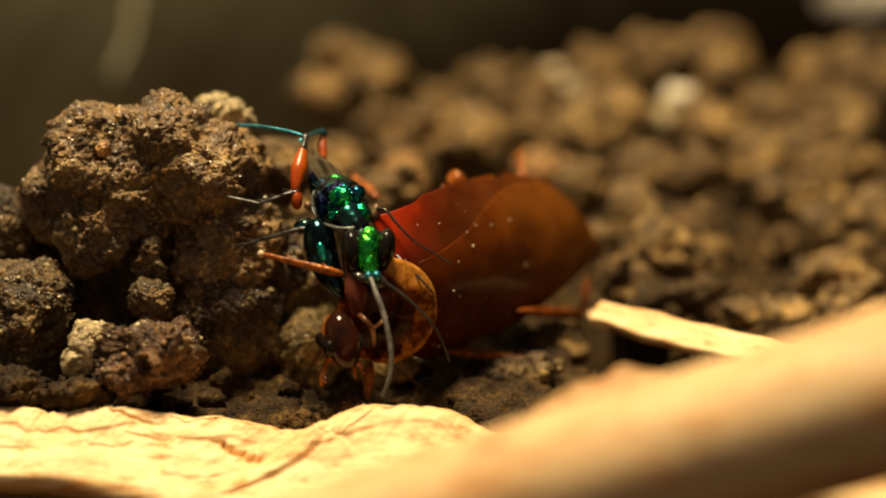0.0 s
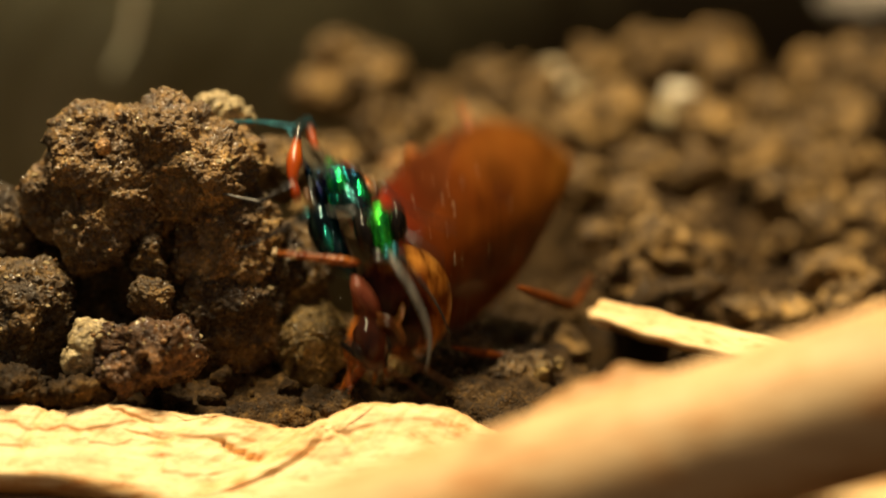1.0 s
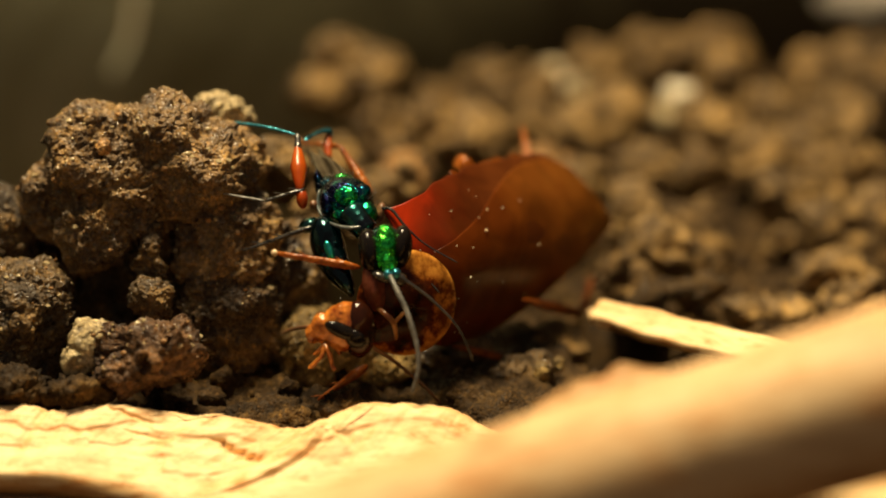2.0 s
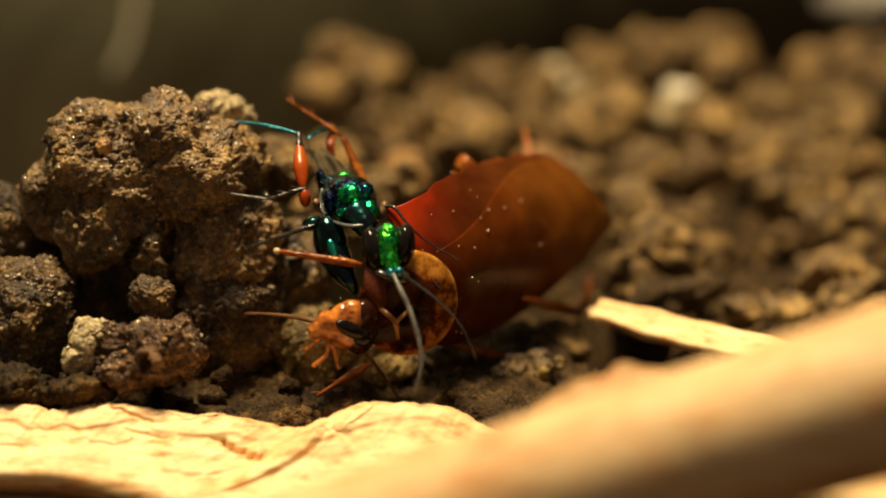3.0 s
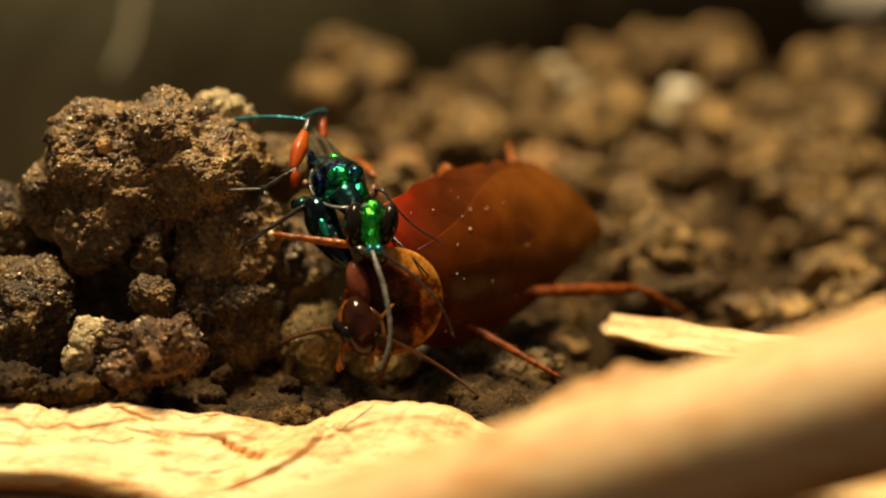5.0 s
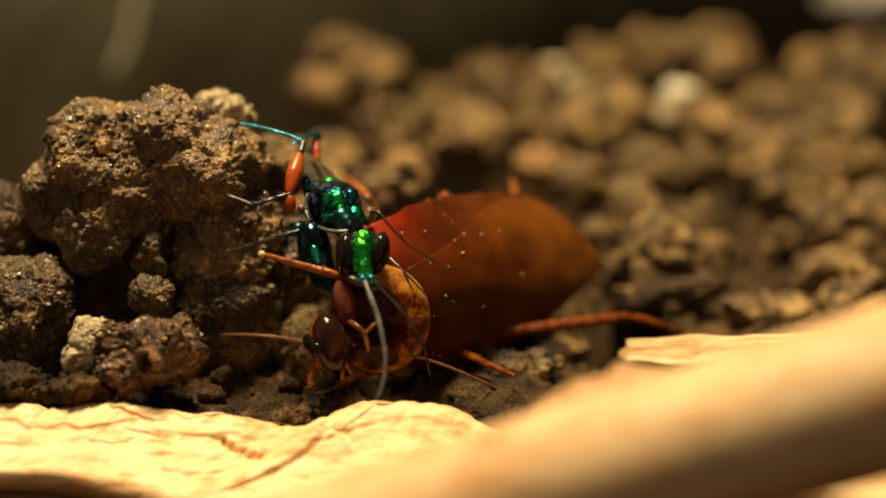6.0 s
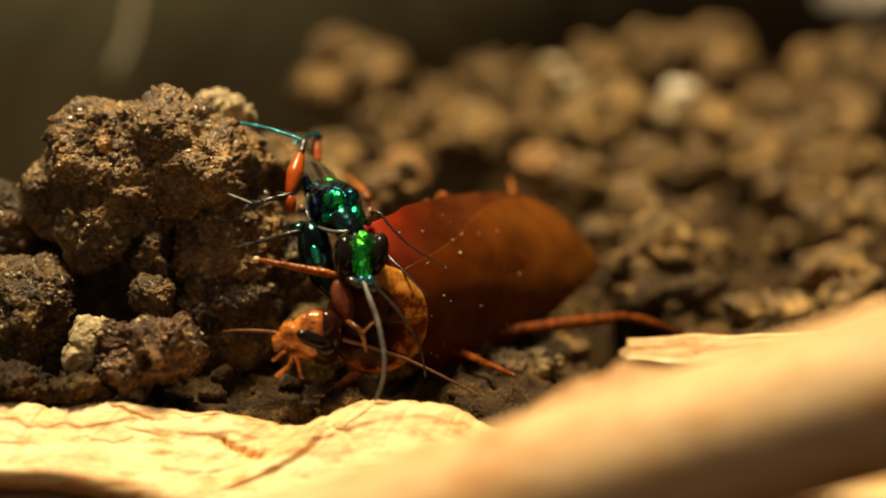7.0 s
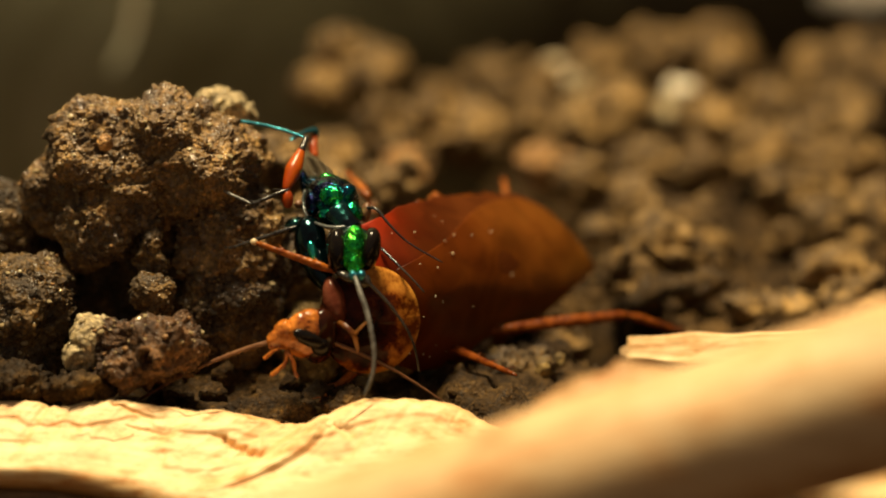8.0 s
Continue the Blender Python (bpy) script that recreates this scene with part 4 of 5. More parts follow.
def cockroach():
    roach = tagged(new("cockroach"), "reddish brown cockroach with amber legs held down by the wasp", "cockroach")
    roach.location = ROACH_AT
    home = ROACH_AT

    def add(name, bm, mat, label=""):
        return part(name, at_home(bm, home), mat, roach, label)

    # belly
    bm = bmesh.new()
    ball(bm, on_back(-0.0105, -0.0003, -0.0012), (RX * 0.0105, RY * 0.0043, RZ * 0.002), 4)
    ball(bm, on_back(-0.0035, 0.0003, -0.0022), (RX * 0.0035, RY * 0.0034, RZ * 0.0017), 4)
    for k in range(7):
        x = -0.004 - k * 0.0021
        wide = 0.0044 * math.sqrt(max(0.05, 1 - ((x + 0.0105) / 0.0108) ** 2))
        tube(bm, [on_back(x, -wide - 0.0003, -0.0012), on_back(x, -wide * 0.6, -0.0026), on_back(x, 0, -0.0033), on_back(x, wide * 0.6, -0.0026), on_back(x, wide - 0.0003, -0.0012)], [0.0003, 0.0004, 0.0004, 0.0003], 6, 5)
    add("abdomen", bm, BODY_BROWN, "dark brown ringed body under the wings")

    # wing covers: half widths in millimetres from the base to the tip, and how far the upper one reaches over the other
    reach = {-1: (5.4, 6.2, 6.7, 6.95, 7.1, 7.05, 6.95, 6.8, 6.4, 4.2, 0.3), 1: (4.2, 5.4, 5.95, 6.1, 6.1, 5.7, 4.9, 3.6, 2.3, 1.2, 0.2)}
    overlap = (1.6, 2.6, 3.3, 4.0, 5.0, 5.8, 6.3, 6.4, 6.1, 3.95, 0.25)

    def between(values, v):
        k = min(int(v * 10), 9)
        p0, p1, p2, p3 = values[max(k - 1, 0)], values[k], values[k + 1], values[min(k + 2, 10)]
        q = v * 10 - k
        return 0.0005 * (2 * p1 + (p2 - p0) * q + (2 * p0 - 5 * p1 + 4 * p2 - p3) * q * q + (3 * p1 - p0 - 3 * p2 + p3) * q ** 3)

    def wing_top(v, y):
        """A place on the domed back of the folded wings."""
        return 0.0024 - 0.0029 * (y / 0.0062) ** 2 - 0.001 * v * v - 0.0024 * max(0.0, 1 - v / 0.14) ** 2

    def cover(side, lift):
        def spot(u, v):
            x = 0.0023 - 0.0274 * v
            edge = between(reach[side], v) * (1 + 0.03 * noise.noise(Vector((v * 14, side, 0))))
            inn = between(overlap, v) if side > 0 else 0.0008 * (1 - v)
            y = side * (-inn + (edge + inn) * u)
            z = wing_top(v, y) + lift
            z += 0.00016 * noise.fractal(Vector((x * 150, y * 260, side)), 1.0, 2.0, 2)
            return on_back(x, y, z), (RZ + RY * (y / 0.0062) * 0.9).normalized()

        made = bmesh.new()
        sheet(made, spot, 90, 70, 0.0001)
        return made

    add("wing_cover", cover(-1, 0.0), WING_SHADED, "glossy red wing cover, clear at its base")
    add("wing_cover", cover(1, 0.0001), WING_TAWNY, "glossy brown wing cover lying over the other")
    # clear hind wing that shows beyond the covers as a frayed rim
    bm = bmesh.new()

    def frayed(u, v):
        a = 0.3 + 0.62 * v
        out = between(reach[-1], a) * (0.9 + 0.17 * u * (0.6 + 0.6 * noise.noise(Vector((v * 22, 3, 0)))))
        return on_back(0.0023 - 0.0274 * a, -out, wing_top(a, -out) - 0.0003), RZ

    sheet(bm, frayed, 6, 60, 0.00005)
    add("hind_wing", bm, WING_BROWN, "clear brown frayed hind wing")
    # pale dust specks stuck on the wing covers
    bm = bmesh.new()
    rng = random.Random(4)
    for i in range(26):
        v = rng.uniform(0.02, 0.62)
        y = rng.uniform(-0.9 * between(reach[-1], v), 0.93 * between(reach[1], v))
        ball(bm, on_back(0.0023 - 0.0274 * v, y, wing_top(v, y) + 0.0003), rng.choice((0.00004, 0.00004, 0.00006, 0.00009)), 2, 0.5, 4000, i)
    tagged(add("dust_specks", bm, STONE_WHITE, "white dust specks on the wings"), kind="stuff")

    # shield: amber margin with a dark domed centre
    centre = Vector((-0.00385, -0.00226, 0.00604))
    sa, sb, sn = Vector((0.96, 0.25752, -0.12077)), Vector((0.1, 0.05787, 0.98871)), Vector((0.26, -0.96491, 0.03079))

    def shield(inner, outer, rise, out):
        def spot(u, v):
            r, a = inner + (outer - inner) * v, u * math.tau
            wave = 1 + 0.06 * math.cos(2 * a) - 0.05 * math.cos(a + 0.8)
            p = centre + (sa * math.cos(a) * 0.0036 + sb * math.sin(a) * 0.0043) * r * wave + sn * (rise * (1 - r * r) + out)
            p += sn * 0.00012 * noise.noise(p * 700)
            return p, sn
        made = bmesh.new()
        sheet(made, spot, 48, 12, 0.0002)
        bmesh.ops.remove_doubles(made, verts=made.verts, dist=0.000002)
        return made

    add("shield", shield(0.02, 1.0, 0.001, 0.0), shield_colour(centre - sa * 0.0011 - sb * 0.0002 - home), "amber edged dark shield behind the head")

    # neck folds
    bm = bmesh.new()
    ball(bm, (-0.00629, -0.0038, 0.00802), axes_of(0.00083, 0.0019, 0.0010, 8), 4)
    add("neck_fold", bm, FLAP_PINK, "smooth pinkish brown neck fold")
    bm = bmesh.new()
    tube(bm, [(-0.00646, -0.00412, 0.00682), (-0.0056, -0.00526, 0.00643), (-0.00494, -0.00545, 0.00571), (-0.0048, -0.00482, 0.00422)], [0.00015, 0.0002, 0.0002, 0.00013], 10, 6, 0.45)
    tube(bm, [(-0.00494, -0.00545, 0.00571), (-0.00428, -0.00529, 0.00631), (-0.00388, -0.00461, 0.00653)], [0.00014, 0.00015, 0.0001], 8, 6, 0.45)
    add("neck_strip", bm, SHIELD_YELLOW, "amber strips of the neck")
    bm = bmesh.new()
    ball(bm, (-0.00505, -0.00061, 0.00444), axes_of(0.00191, 0.00263, 0.002, 0), 4)
    add("chest", bm, BODY_BROWN, "dark brown chest")

    # legs of the far side that stick out over the back
    bm = bmesh.new()
    tube(bm, [(0.00184, 0.01359, 0.01111), (0.00106, 0.01343, 0.01242), (0.00050, 0.01306, 0.01300)], [0.0005, 0.0007, 0.0007], 10, 6)
    add("leg_knee", bm, LEG_AMBER, "amber knee of a far leg")
    bm = bmesh.new()
    tube(bm, [(0.00662, 0.01996, 0.00968), (0.00633, 0.02151, 0.01148), (0.00611, 0.02405, 0.01301)], [0.0004, 0.00028, 0.00018], 8, 6)
    add("leg_spur", bm, LEG_AMBER, "amber shin of a far leg")

    # head, hinged at the neck; local x is the way the face looks, z the crown
    head = new("head")
    head.parent = roach
    bm = bmesh.new()
    ball(bm, (0.0008, 0, -0.0001), ((0.0013, 0, 0), (0, 0.00125, 0), (0, 0, 0.0022)), 5, 0.02, 500)
    part("skull", bm, CHESTNUT, head, "glossy dark brown crown")
    bm = bmesh.new()
    ball(bm, (0.0018, 0, 0.0001), ((0.0018, 0, 0.0001), (0, 0.00122, 0), (-0.0003, 0, 0.0019)), 5, 0.07, 1300)
    ball(bm, (0.0034, 0, 0.0), ((0.0009, 0, 0.0), (0, 0.00085, 0), (0, 0, 0.0011)), 5, 0.16, 1300)
    face = part("face", bm, FACE_ORANGE, head, "orange face")
    bm = bmesh.new()
    ball(bm, (0.0041, 0.0001, -0.0003), ((0.0005, 0, 0.0003), (0, 0.0006, 0), (-0.0003, 0, 0.0007)), 4, 0.2, 1500)
    tube(bm, [(0.0036, -0.0004, -0.0008), (0.0042, -0.0001, -0.001), (0.0044, 0.0004, -0.0008)], [0.0003, 0.0003, 0.0002], 8, 5)
    part("mouth", bm, FACE_ORANGE, face, "wet orange mouthparts")
    for side in (-1, 1):
        bm = bmesh.new()
        ball(bm, (0.0018, side * 0.0011, 0.0002), ((0.0013, 0, 0.0006), (0, 0.00052, 0), (-0.00024, 0, 0.00052)), 4)
        ball(bm, (0.0009, side * 0.00108, -0.0004), ((0.0007, 0, 0.0004), (0, 0.0005, 0), (-0.0003, 0, 0.00065)), 4)
        part("eye", bm, BLACK_EYE, head, "black kidney shaped eye")
        for k in (0, 1):
            bm = bmesh.new()
            tube(bm, [(0.0033, side * 0.0007, -0.0009), (0.0034 - k * 0.0006, side * (0.0011 + k * 0.0002), -0.0017),
                      (0.0038 - k * 0.0011, side * (0.0013 + k * 0.0002), -0.0021 - k * 0.0002), (0.0043 - k * 0.0018, side * (0.0013 + k * 0.0002), -0.0026)], [0.0002, 0.00017, 0.00015, 0.00019], 8, 4)
            ball(bm, (0.0043 - k * 0.0018, side * (0.0013 + k * 0.0002), -0.0026), 0.00017, 2)
            part("palp", bm, FACE_ORANGE, head, "pale orange feeler beside the mouth")
    antennae = []
    for k in range(2):
        bm = bmesh.new()
        tube(bm, [(0, 0, 0), (0.004, 0, 0.0004), (0.009, 0.0002, 0.0003), (0.015, 0, -0.0006)], [0.00022, 0.00017, 0.00013, 0.00007], 7, 12, 1.0, 0.07)
        antennae.append(part("antenna", bm, ANTENNA_BROWN, head, "long thin brown antenna"))

    # legs that move by themselves
    legs = {}
    legs["fore_shin"] = leg_segment("foreleg", roach, LEG_AMBER, 0.0063, [0.0004, 0.00036, 0.0003, 0.00026, 0.00022], "amber foreleg with pale foot", 4)
    bm = bmesh.new()
    ball(bm, (0.0064, 0, 0), 0.00027, 3)
    part("foot", bm, PALE_TIP, legs["fore_shin"], "pale rounded foot")
    legs["hind_thigh"] = leg_segment("hind_thigh", roach, LEG_SHADED, 0.0123, [0.0004, 0.0005, 0.00055, 0.00048, 0.0004], "amber hind thigh", 5)
    legs["hind_shin"] = leg_segment("hind_shin", legs["hind_thigh"], LEG_SHADED, 0.0055, [0.0004, 0.00036, 0.0003, 0.00022, 0.00016], "spiny amber hind shin", 8)
    legs["mid_leg"] = leg_segment("middle_leg", roach, LEG_SHADED, 0.0105, [0.0003, 0.00036, 0.0003, 0.00023, 0.00014], "spiny amber middle leg", 11)
    legs["raised_thigh"] = leg_segment("raised_foreleg", roach, LEG_AMBER, 0.0048, [0.0005, 0.0005, 0.0004, 0.0003, 0.00026], "thin amber raised foreleg", 2)
    legs["raised_shin"] = leg_segment("raised_shin", legs["raised_thigh"], LEG_AMBER, 0.0055, [0.00026, 0.0002, 0.00018, 0.00014, 0.0001], "thin amber shin", 5)
    legs["under_leg"] = leg_segment("under_leg", roach, LEG_AMBER, 0.0046, [0.0005, 0.00042, 0.0003, 0.00022, 0.00016], "short amber leg under the head", 5)
    return roach, head, antennae, legs


WASP_AT = Vector((-0.00754, 0.00097, 0.01422))
WASP_HEAD_AT = Vector((-0.00602, -0.00114, 0.01216))


def wasp():
    insect = tagged(new("jewel_wasp"), "emerald green metallic wasp with orange thighs gripping the cockroach", "wasp")
    insect.location = WASP_AT

    def add(name, bm, mat, label="", parent=insect, home=WASP_AT):
        return part(name, at_home(bm, home), mat, parent, label)

    # trunk
    bm = bmesh.new()
    ball(bm, (-0.0077, 0.00236, 0.01362), axes_of(0.00212, 0.00187, 0.0026, -20), 5, 0.03, 900)
    ball(bm, (-0.00889, 0.00504, 0.01394), axes_of(0.00138, 0.00095, 0.0022, -20), 4, 0.04, 900)
    trunk = add("thorax", bm, JEWEL_BLUE, "pitted blue green metallic thorax")
    bm = bmesh.new()
    ball(bm, (-0.00764, 0.00031, 0.01447), axes_of(0.00093, 0.00089, 0.0006, -15), 4, 0.08, 1500)
    add("back_plate", bm, JEWEL, "raised emerald plate", trunk)
    for c, a in (((-0.00649, 0.00104, 0.01447), axes_of(0.00067, 0.00084, 0.0007, -25)), ((-0.00903, 0.00106, 0.01377), axes_of(0.00059, 0.0011, 0.0010, 10)),
                 ((-0.00722, 0.00002, 0.01299), axes_of(0.00143, 0.00067, 0.0008, -12)), ((-0.00606, 0.0003, 0.01326), axes_of(0.00076, 0.00093, 0.0010, 30)),
                 ((-0.00759, 0.0032, 0.01482), axes_of(0.00111, 0.0006, 0.0009, -30)), ((-0.00979, 0.00432, 0.01438), axes_of(0.00043, 0.0012, 0.0009, 12))):
        bm = bmesh.new()
        ball(bm, c, a, 4, 0.05, 1500)
        add("side_plate", bm, JEWEL if a[0].length > 0.0007 else JEWEL_BLUE, "", trunk)
    bm = bmesh.new()
    tube(bm, [(-0.00886, -0.00087, 0.01278), (-0.00783, -0.00153, 0.01261), (-0.00661, -0.00173, 0.01266), (-0.00539, -0.00106, 0.01283)], [0.00013, 0.00015, 0.00014, 0.0001], 8, 6)
    tube(bm, [(-0.00968, 0.00229, 0.01451), (-0.00981, 0.00138, 0.01343), (-0.00917, 0.00015, 0.01269)], [0.00012, 0.00014, 0.00012], 7, 6)
    add("collar_rim", bm, RIM_GREY, "shiny dark rim of the collar", trunk)
    # fine pale bristles over the trunk
    bm = bmesh.new()
    rng = random.Random(8)
    for k in range(110):
        way = Vector((rng.uniform(-1, 1), rng.uniform(-1, 0.3), rng.uniform(-0.5, 1))).normalized()
        a, b, c = axes_of(0.00212, 0.00187, 0.0026, -20)
        start = Vector((-0.0077, 0.00236, 0.01362)) + (a * way.x + c * -way.y + b * way.z)
        end = start + (RIGHT * way.x + NEAR * -way.y + UP * way.z) * rng.uniform(0.0003, 0.0006) + UP * rng.uniform(0, 0.0002)
        tube(bm, [start, end], [0.000018, 0.000008], 3, 1)
    tagged(add("bristles", bm, GREY_HORN, "fine pale bristles", trunk), kind="stuff")
    bm = bmesh.new()
    tube(bm, [(-0.00723, 0.00018, 0.01321), (-0.00653, -0.00069, 0.01265), (-0.00593, -0.00126, 0.01206)], [0.0013, 0.0010, 0.0009], 14, 5)
    add("neck", bm, JEWEL_DARK, "dark neck", trunk)
    for c, a, mat in (((-0.00506, 0.00088, 0.01312), axes_of(0.00038, 0.00076, 0.0005, -10), ANTENNA_BROWN), ((-0.0109, 0.00066, 0.01421), axes_of(0.00044, 0.00074, 0.0005, 4), FEMUR_RED),
                      ((-0.01009, 0.00113, 0.01366), axes_of(0.0003, 0.00034, 0.0004, 0), ANTENNA_BROWN), ((-0.0104, 0.00093, 0.01214), axes_of(0.00084, 0.00059, 0.0009, 20), JEWEL_DARK)):
        bm = bmesh.new()
        ball(bm, c, a, 4)
        add("hip", bm, mat)
    # belly curled under to the sting
    bm = bmesh.new()
    ball(bm, (-0.00906, -0.00072, 0.01101), axes_of(0.00128, 0.00222, 0.0014, 12), 5)
    belly = add("abdomen", bm, JEWEL_BLACK, "glossy dark abdomen curled under with blue green sheen")
    bm = bmesh.new()
    tube(bm, [(-0.00888, -0.00112, 0.01029), (-0.00834, -0.00221, 0.00929), (-0.00778, -0.00287, 0.0084), (-0.0074, -0.00318, 0.00762)], [0.0013, 0.0010, 0.0006, 0.00015], 14, 6)
    add("abdomen_tip", bm, JEWEL_BLACK, "", belly)
    # lamp highlight on the abdomen, put in as a small cyan part
    bm = bmesh.new()
    ball(bm, (-0.00890, -0.00222, 0.01089), axes_of(0.00034, 0.00085, 0.0003, 16), 4, 0.06, 1500)
    add("abdomen_band", bm, HIGHLIGHT_CYAN, "cyan highlight put on the abdomen as its own part", belly)
    # folded wings
    for a, b, c, d in (((-0.0073, 0.00231, 0.01459), (-0.00889, 0.00561, 0.01607), (-0.01093, 0.00873, 0.01612), (-0.00956, 0.00331, 0.01444)), ((-0.00689, 0.00272, 0.01458), (-0.00794, 0.00544, 0.01544), (-0.01024, 0.00977, 0.01616), (-0.00935, 0.00422, 0.01475))):
        corners = [Vector(p) for p in (a, b, c, d)]

        def spot(u, v, q=corners):
            p = q[0].lerp(q[3], u).lerp(q[1].lerp(q[2], u), v)
            return p + NEAR * 0.0003 * math.sin(u * 9), NEAR

        bm = bmesh.new()
        sheet(bm, spot, 12, 12, 0.00006)
        add("wing", bm, SMOKE_WING, "folded smoky wing")
    bm = bmesh.new()
    tube(bm, [(-0.0076, 0.0034, 0.01477), (-0.00934, 0.00748, 0.01533), (-0.01095, 0.01108, 0.01523)], [0.00012, 0.0001, 0.00006], 6, 6)
    tube(bm, [(-0.00794, 0.00335, 0.01461), (-0.00946, 0.00641, 0.01522), (-0.01077, 0.00948, 0.01505)], [0.0001, 0.0001, 0.00006], 6, 6)
    add("wing_vein", bm, GREY_HORN, "pale shining wing vein")
    # far legs, fixed to the body
    bm = bmesh.new()
    tube(bm, [(-0.00929, 0.00906, 0.01542), (-0.00944, 0.00977, 0.01616), (-0.00938, 0.01051, 0.01699)], [0.0003, 0.00036, 0.00025], 10, 6)
    far = add("far_thigh", bm, FEMUR_RED, "orange red far thigh")
    bm = bmesh.new()
    tube(bm, [(-0.00929, 0.01044, 0.01674), (-0.00937, 0.01039, 0.01729), (-0.01018, 0.00907, 0.01739), (-0.01102, 0.00697, 0.01731)], [0.00028, 0.00026, 0.00016, 0.00013], 8, 5)
    add("shin", bm, TIBIA_BLUE, "steel blue shin", far)
    bm = bmesh.new()
    tube(bm, [(-0.00523, 0.00075, 0.01341), (-0.00429, 0.00027, 0.01353), (-0.00337, -0.00030, 0.01256), (-0.00186, -0.00087, 0.01123), (0.00068, -0.00173, 0.00993)], [0.00013, 0.00013, 0.0001, 0.00007, 0.00006], 7, 6, 1, 0.05)
    add("middle_leg", bm, BLACK_HORN, "thin black leg resting on the cockroach")
    bm = bmesh.new()
    tube(bm, [(-0.00396, 0.00001, 0.01064), (-0.00268, -0.00128, 0.00969), (-0.00163, -0.00203, 0.00881), (-0.00067, -0.0023, 0.0078)], [0.00012, 0.0001, 0.00008, 0.00007], 7, 6)
    add("foreleg", bm, BLACK_HORN, "thin black foreleg resting on the cockroach")

    # head, hinged at the neck
    head = new("head")
    head.parent = insect
    head.location = WASP_HEAD_AT - WASP_AT

    def on_head(name, bm, mat, label=""):
        return part(name, at_home(bm, WASP_HEAD_AT), mat, head, label)

    bm = bmesh.new()
    ball(bm, (-0.00548, -0.00247, 0.01105), axes_of(0.0017, 0.00182, 0.0017, -4), 5, 0.015, 900)
    on_head("skull", bm, JEWEL_DARK, "dark metallic head")
    bm = bmesh.new()
    ball(bm, (-0.00545, -0.00341, 0.01139), axes_of(0.00091, 0.00178, 0.0010, -5), 5, 0.04, 1500)
    ball(bm, (-0.00532, -0.00384, 0.01056), axes_of(0.0007, 0.00099, 0.0009, -5), 4, 0.04, 1500)
    on_head("face_plate", bm, JEWEL_FACE, "pitted emerald green face")
    for c, roll, r in (((-0.00658, -0.00306, 0.01116), 6, 19), ((-0.00426, -0.00291, 0.01134), -10, 17)):
        bm = bmesh.new()
        ball(bm, c, [Vector(v) * (r / 16) for v in axes_of(0.00074, 0.0015, 0.0011, roll)], 4)
        on_head("eye", bm, BLACK_EYE, "large glossy black eye")
    for c in ((-0.00541, -0.00495, 0.00989), (-0.0048, -0.00485, 0.0099)):
        bm = bmesh.new()
        ball(bm, c, axes_of(0.00033, 0.00037, 0.0004, 0), 3)
        on_head("antenna_socket", bm, TIBIA_BLUE, "bright blue antenna base")
    bm = bmesh.new()
    ball(bm, (-0.00594, -0.00402, 0.0095), axes_of(0.00083, 0.00041, 0.0008, -30), 4)
    ball(bm, (-0.00463, -0.00391, 0.00913), axes_of(0.00058, 0.00058, 0.0008, 30), 4)
    on_head("jaw", bm, BLACK_HORN, "black biting jaw")
    bm = bmesh.new()
    tube(bm, [(-0.00528, -0.00516, 0.0099), (-0.00481, -0.00624, 0.00894), (-0.00423, -0.00705, 0.00748), (-0.00374, -0.00787, 0.00518), (-0.00382, -0.00834, 0.00342), (-0.00439, -0.00854, 0.0019)],
         [0.00016, 0.00019, 0.00019, 0.00017, 0.00015, 0.00012], 10, 8, 1, 0.03)
    on_head("antenna", bm, GREY_HORN, "thick grey curved antenna")
    bm = bmesh.new()
    tube(bm, [(0, 0, 0), (0.003, 0, 0.0005), (0.006, 0, 0.0004), (0.0085, 0, -0.0006)], [0.00014, 0.00012, 0.0001, 0.00007], 8, 6)
    second = part("antenna", bm, BLACK_HORN, head, "dark bent antenna")

    # legs that hold on to the clod
    legs = {}
    legs["thigh"] = leg_segment("thigh", insect, FEMUR_RED, 0.0048, [0.0005, 0.00068, 0.0005, 0.00026, 0.00017], "swollen orange red thigh", 0, 0.9)
    bm = bmesh.new()
    tube(bm, [(0.0034, 0, 0), (0.0042, 0, 0), (0.005, 0, 0)], [0.00034, 0.00025, 0.0002], 8, 3)
    part("knee", bm, BLACK_HORN, legs["thigh"], "black knee")
    legs["shin"] = leg_segment("shin", legs["thigh"], TIBIA_BLUE, 0.0072, [0.00013, 0.00012, 0.00014, 0.00016, 0.00012], "steel blue shin", 0, 1.0, 0.0003)
    legs["mid_shin"] = leg_segment("middle_shin", insect, BLACK_HORN, 0.0031, [0.00014, 0.00017, 0.00016, 0.00014, 0.0001], "thin black shin", 5, 1.0)
    legs["mid_foot"] = leg_segment("middle_foot", legs["mid_shin"], GREY_HORN, 0.0034, [0.00012, 0.0001, 0.0001, 0.00009, 0.00007], "thin grey foot", 0, 1.0)
    legs["fore_shin"] = leg_segment("fore_shin", insect, BLACK_HORN, 0.0055, [0.0002, 0.00018, 0.00015, 0.00012, 0.0001], "thin dark fore shin", 6, 1.0)
    return insect, head, second, legs, belly


ROACH, ROACH_HEAD, ROACH_ANTENNAE, ROACH_LEGS = cockroach()
WASP, WASP_HEAD, WASP_ANTENNA, WASP_LEGS, WASP_BELLY = wasp()


